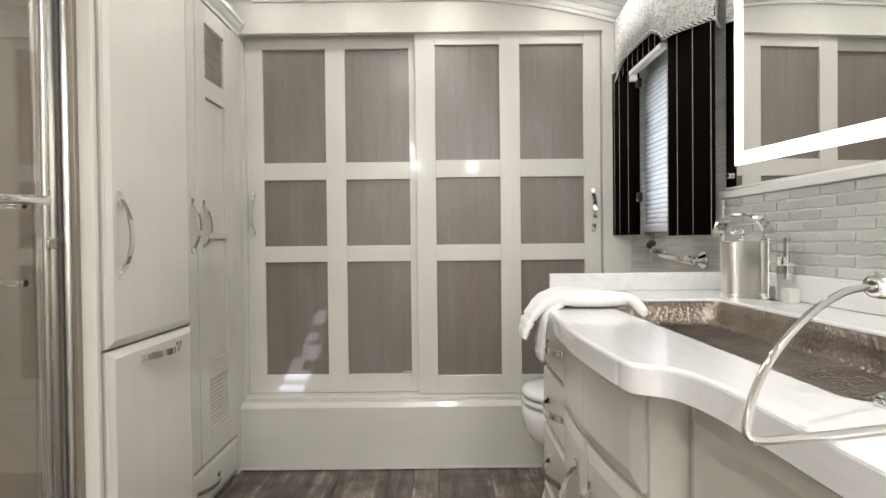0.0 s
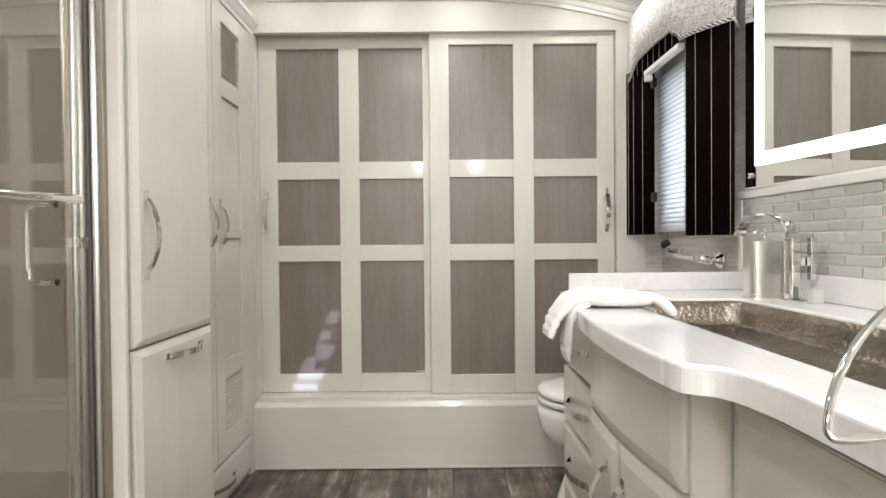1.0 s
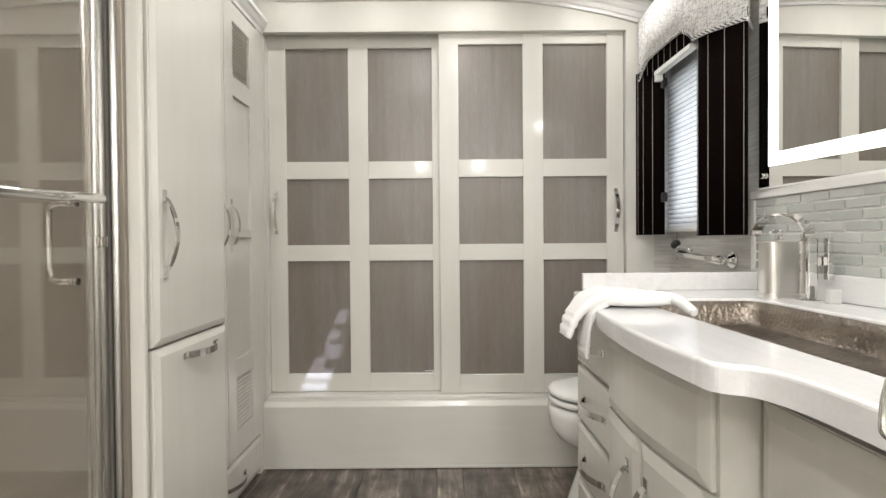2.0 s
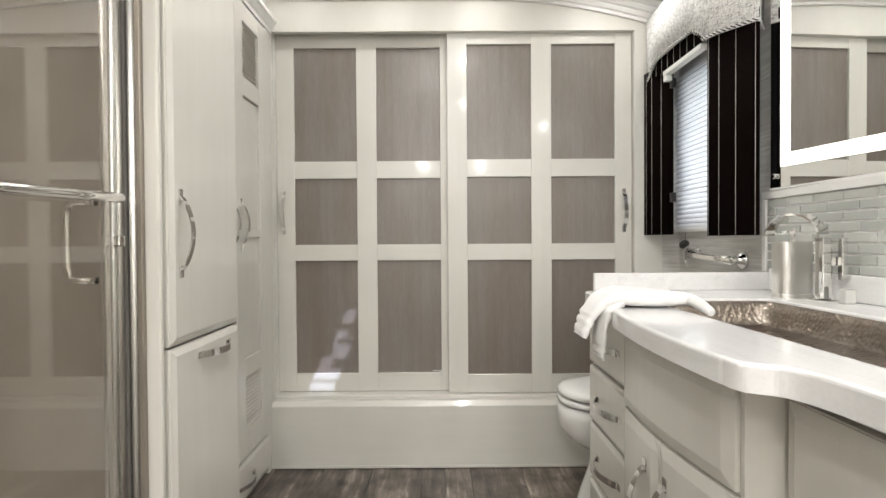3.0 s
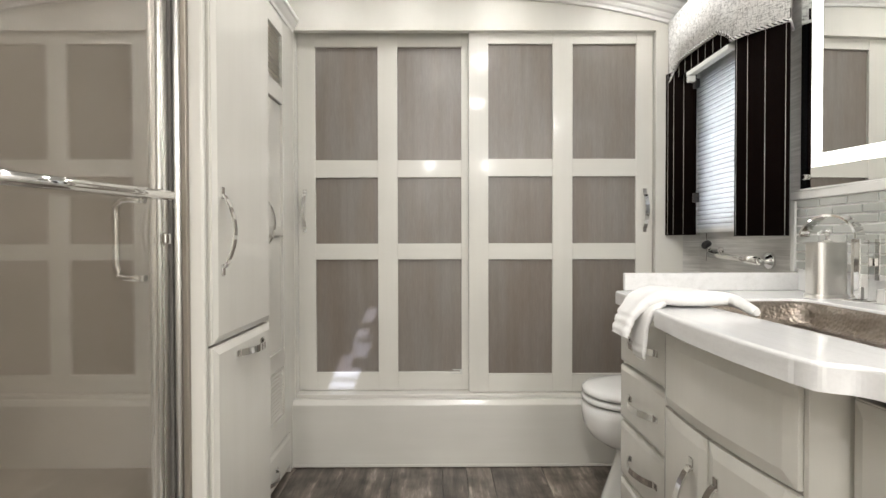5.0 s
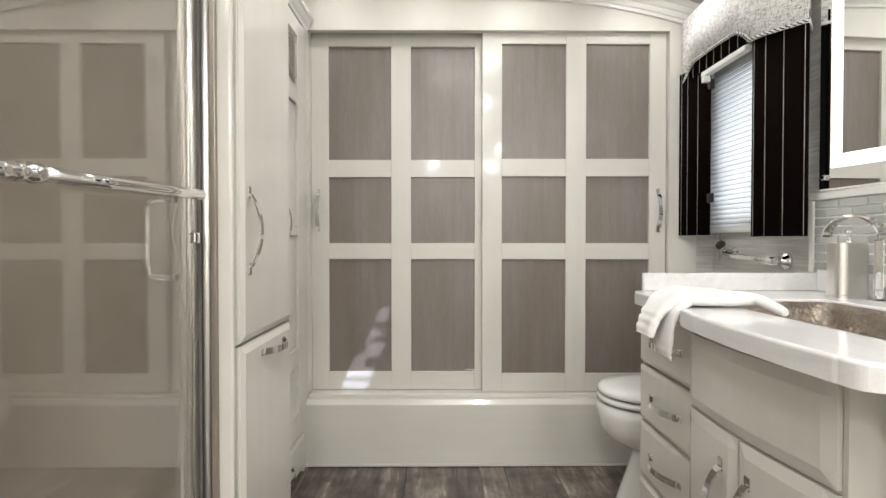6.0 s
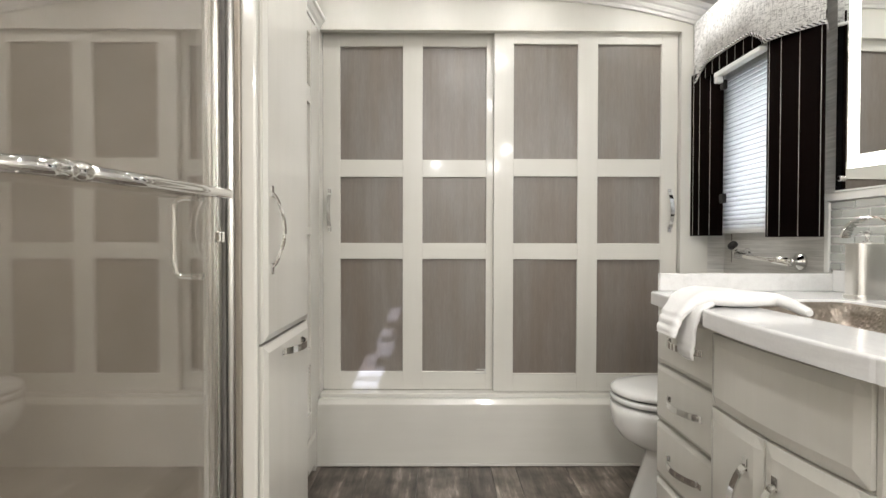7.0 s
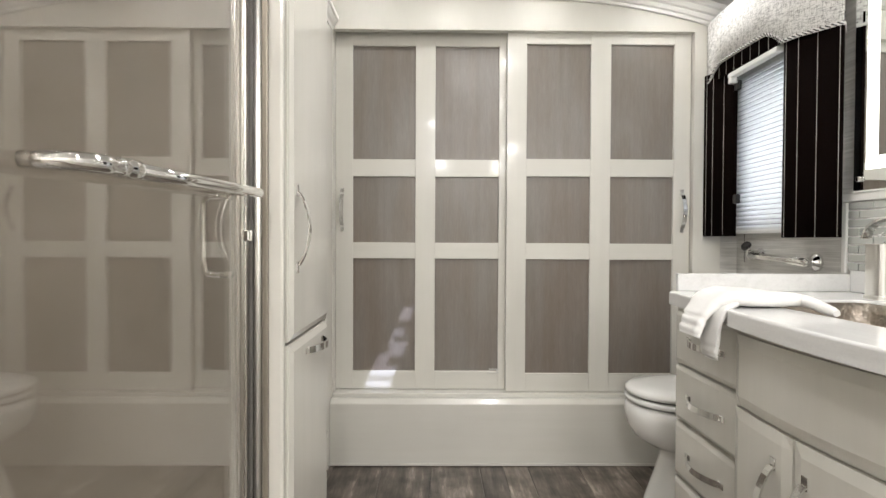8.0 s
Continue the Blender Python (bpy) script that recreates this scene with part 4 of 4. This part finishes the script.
def rounded(cx, cy, hx, hy, r, n=6):
    out = []
    for sx, sy, a0 in ((1, 1, 0), (-1, 1, 90), (-1, -1, 180), (1, -1, 270)):
        out += [(cx + sx * (hx - r) + r * math.cos(radians(a)), cy + sy * (hy - r) + r * math.sin(radians(a))) for a in arc(a0, a0 + 90, n)]
    return out


part("base", prism(bmesh.new(), rounded(0.838, 1.435, 0.051, 0.034, 0.025), TOP_Z, TOP_Z + 0.012, 0.003), BRUSHED, d)
part("can", prism(bmesh.new(), rounded(0.838, 1.435, 0.048, 0.031, 0.023), TOP_Z + 0.012, 1.026, 0.002), BRUSHED, d)
part("pump", lathe(bmesh.new(), (0.842, 1.435, 1.026), (0, 0, 1), [(0, 0.012), (0.006, 0.012), (0.008, 0.005), (0.022, 0.005), (0.024, 0.009), (0.034, 0.009), (0.036, 0.004)]), CHROME, d)
part("nozzle", tube(bmesh.new(), [(0.842, 1.435, 1.055), (0.816, 1.425, 1.056), (0.804, 1.42, 1.050)], 0.004, 10), CHROME, d)

f = thing("faucet", (0.868, 1.345, TOP_Z), "chrome ribbon-spout basin faucet with side lever", "faucet")
part("base_plate", boxed((0.84, 1.318, TOP_Z), (0.90, 1.372, TOP_Z + 0.006), 0.002), CHROME, f)
part("column", boxed((0.855, 1.330, TOP_Z + 0.0065), (0.881, 1.360, 1.035), 0.003), CHROME, f)
pts = []
for a in arc(0, 175, 24):
    rr = 0.052
    h = 0.868 - rr + rr * math.cos(radians(a))
    pts.append((h, 1.345 + (0.868 - h) * 0.62, 1.036 + 1.22 * rr * math.sin(radians(a))))
part("spout", tube(bmesh.new(), pts, 0, flat=(0.032, 0.006, (0.98, 0.18, 0))), CHROME, f, "curved flat chrome ribbon spout")
part("lever_arm", boxed((0.8815, 1.336, 0.960), (0.915, 1.352, 0.985), 0.003), CHROME, f)
part("lever", boxed((0.897, 1.318, 0.925), (0.913, 1.334, 1.035), 0.002), CHROME, f)
f.location.x -= 0.008
# pale block stands in for the white reflection in the faucet's body
solid("faucet_glare_block", boxed((0.862, 1.272, TOP_Z), (0.890, 1.296, TOP_Z + 0.037), 0.003), FROSTED, "small pale block for the white reflection on the faucet body", "block")

# towel: folded flat on the worktop, one end over the edge
def towel_roll(path, name, parent, seed):
    """A thick folded strip along rows of (x, y, z, half width, half thickness); its width lies along y."""
    bm = bmesh.new()
    rows = []
    n, m = len(path), 26
    for i, (x, y, z, w, h) in enumerate(path):
        a, b2 = path[max(i - 1, 0)], path[min(i + 1, n - 1)]
        d = Vector((b2[0] - a[0], 0, b2[2] - a[2])).normalized()
        up = Vector((-d.z, 0, d.x))
        if up.z < -0.2 or (abs(up.z) <= 0.2 and up.x > 0):
            up = -up
        row = []
        for q in range(m):
            ang = 2 * math.pi * q / m
            cu, su = math.cos(ang), math.sin(ang)
            u = math.copysign(abs(cu) ** 0.45, cu)
            v2 = math.copysign(abs(su) ** 0.75, su)
            p2 = Vector((x, y + w * u, z)) + up * (h * v2)
            n1 = noise.noise(p2 * 16 + Vector((seed, 0, 0)))
            n2 = noise.noise(p2 * 55 + Vector((0, seed, 0)))
            groove = 0.18 * h * math.sin(9 * u + seed) * max(v2, 0)
            if i > n - 14 and i % 4 == 1:
                groove -= 0.50 * h * v2
            row.append(bm.verts.new(p2 + up * (0.35 * h * n1 * max(v2, 0) + 0.0016 * n2 + groove) + Vector((0, 0.004 * n2, 0))))
        rows.append(row)
    for a, b2 in zip(rows, rows[1:]):
        for q in range(m):
            bm.faces.new((a[q], a[(q + 1) % m], b2[(q + 1) % m], b2[q])).smooth = True
    bm.faces.new(rows[0]), bm.faces.new(rows[-1][::-1])
    bmesh.ops.recalc_face_normals(bm, faces=bm.faces[:])
    return part(name, bm, TOWEL, parent)


tw = thing("hand_towel", (0.36, 1.31, TOP_Z), "folded white terry hand towel draped over the worktop edge", "towel")
towel_roll(ease([(0.478, 1.262, 0.876, 0.030, 0.006), (0.468, 1.264, 0.881, 0.040, 0.011), (0.440, 1.268, 0.886, 0.055, 0.0155), (0.395, 1.285, 0.888, 0.075, 0.0185), (0.33, 1.30, 0.888, 0.090, 0.0185), (0.285, 1.30, 0.888, 0.080, 0.017), (0.252, 1.295, 0.876, 0.066, 0.014),
                  (0.224, 1.288, 0.852, 0.056, 0.0115), (0.206, 1.282, 0.824, 0.052, 0.010), (0.194, 1.277, 0.795, 0.050, 0.008)], 6), "upper_fold", tw, 2.0)
towel_roll(ease([(0.285, 1.262, 0.879, 0.050, 0.008), (0.256, 1.260, 0.862, 0.048, 0.009), (0.244, 1.258, 0.83, 0.044, 0.0085), (0.237, 1.254, 0.79, 0.040, 0.008), (0.234, 1.248, 0.758, 0.034, 0.007), (0.236, 1.243, 0.742, 0.026, 0.005)], 6), "lower_fold", tw, 5.0)
tail = ease([(0.415, 1.270, 0.8885), (0.440, 1.245, 0.8885), (0.4485, 1.210, 0.886), (0.446, 1.170, 0.881), (0.439, 1.130, 0.8765), (0.432, 1.098, 0.8735)], 5)
part("tail", tube(bmesh.new(), tail, lambda q: 0.0175 - 0.0070 * q - 0.004 * max(q - 0.9, 0) / 0.1, 16), TOWEL, tw)

# towel ring stand near the front of the worktop
r = thing("towel_ring_stand", (0.47, 0.47, TOP_Z), "chrome towel ring on a short stand", "towel ring")
ring_pts = ease([(0.425, 0.500, 0.984), (0.38, 0.482, 0.981), (0.33, 0.458, 0.964), (0.285, 0.434, 0.938), (0.255, 0.417, 0.908), (0.241, 0.405, 0.884), (0.240, 0.401, 0.876), (0.250, 0.400, 0.8725), (0.30, 0.408, 0.8725), (0.37, 0.424, 0.8725), (0.44, 0.437, 0.8725)], 6)
part("ring", tube(bmesh.new(), ring_pts, 0.0036, 14), CHROME, r)
part("pivot", lathe(bmesh.new(), (0.418, 0.498, 0.984), (1, 0.3, 0), [(0, 0.006), (0.004, 0.011), (0.014, 0.013), (0.022, 0.010), (0.03, 0.008)]), CHROME, r)
part("post", boxed((0.445, 0.475, TOP_Z + 0.008), (0.467, 0.497, 0.996), 0.003), BRUSHED, r)
part("foot", lathe(bmesh.new(), (0.456, 0.486, TOP_Z), (0, 0, 1), [(0, 0.036), (0.005, 0.036), (0.008, 0.030)]), CHROME, r)

# ---- pieces: glass tiles and floor planks ----
TH, TL, JOINT = 0.0238, 0.1044, 0.0050
rowsn = int((TZ[1] - TZ[0]) / (TH + JOINT)) + 1
tile_full = to_mesh("tile", boxed((-0.0045, -TL / 2, -TH / 2), (0.0025, TL / 2, TH / 2), 0.0022, 2), GLASS_TILE)
for q in range(rowsn):
    zc = TZ[1] + 0.003 - TH / 2 - q * (TH + JOINT)
    if zc - TH / 2 < TZ[0] - 0.002:
        break
    y = T1 - 0.004
    first_len = 0.042 if q % 2 else 0.097
    while y > T0 + 0.02:
        L = first_len or TL
        L = min(L, y - T0)
        if abs(L - TL) < 1e-6:
            me = tile_full
        else:
            me = to_mesh("tile", boxed((-0.0045, -L / 2, -TH / 2), (0.0025, L / 2, TH / 2), 0.0022, 2), GLASS_TILE)
        ob = new("tile", me)
        ob.parent = b
        ob.matrix_parent_inverse = Matrix.Translation(b.location).inverted()
        ob.location = (0.9365, y - L / 2, zc)
        y -= L + JOINT
        first_len = None

floor = bpy.data.objects["floor"]
PL = 1.2
JOINTS = [-1.80, -1.58, -1.36, -1.14, -0.915, -0.69, -0.470, -0.249, -0.143, -0.031, 0.199, 0.42, 0.53, 0.64, 0.86, 1.08]
planks = {}
for x0, x1 in zip(JOINTS, JOINTS[1:]):
    w2 = round(x1 - x0, 3)
    if w2 not in planks:
        planks[w2] = to_mesh("plank", boxed((-w2 / 2 + 0.0014, -PL / 2 + 0.0014, -0.012), (w2 / 2 - 0.0014, PL / 2 - 0.0014, 0.0), 0.0015, 1), PLANK)
rng = random.Random(4)
for x0, x1 in zip(JOINTS, JOINTS[1:]):
    y = 2.36 + rng.random() * 0.55
    while y > -4.0:
        ob = new("plank", planks[round(x1 - x0, 3)])
        ob.parent = floor
        ob.location = ((x0 + x1) / 2, y - PL / 2, 0.0)
        y -= PL
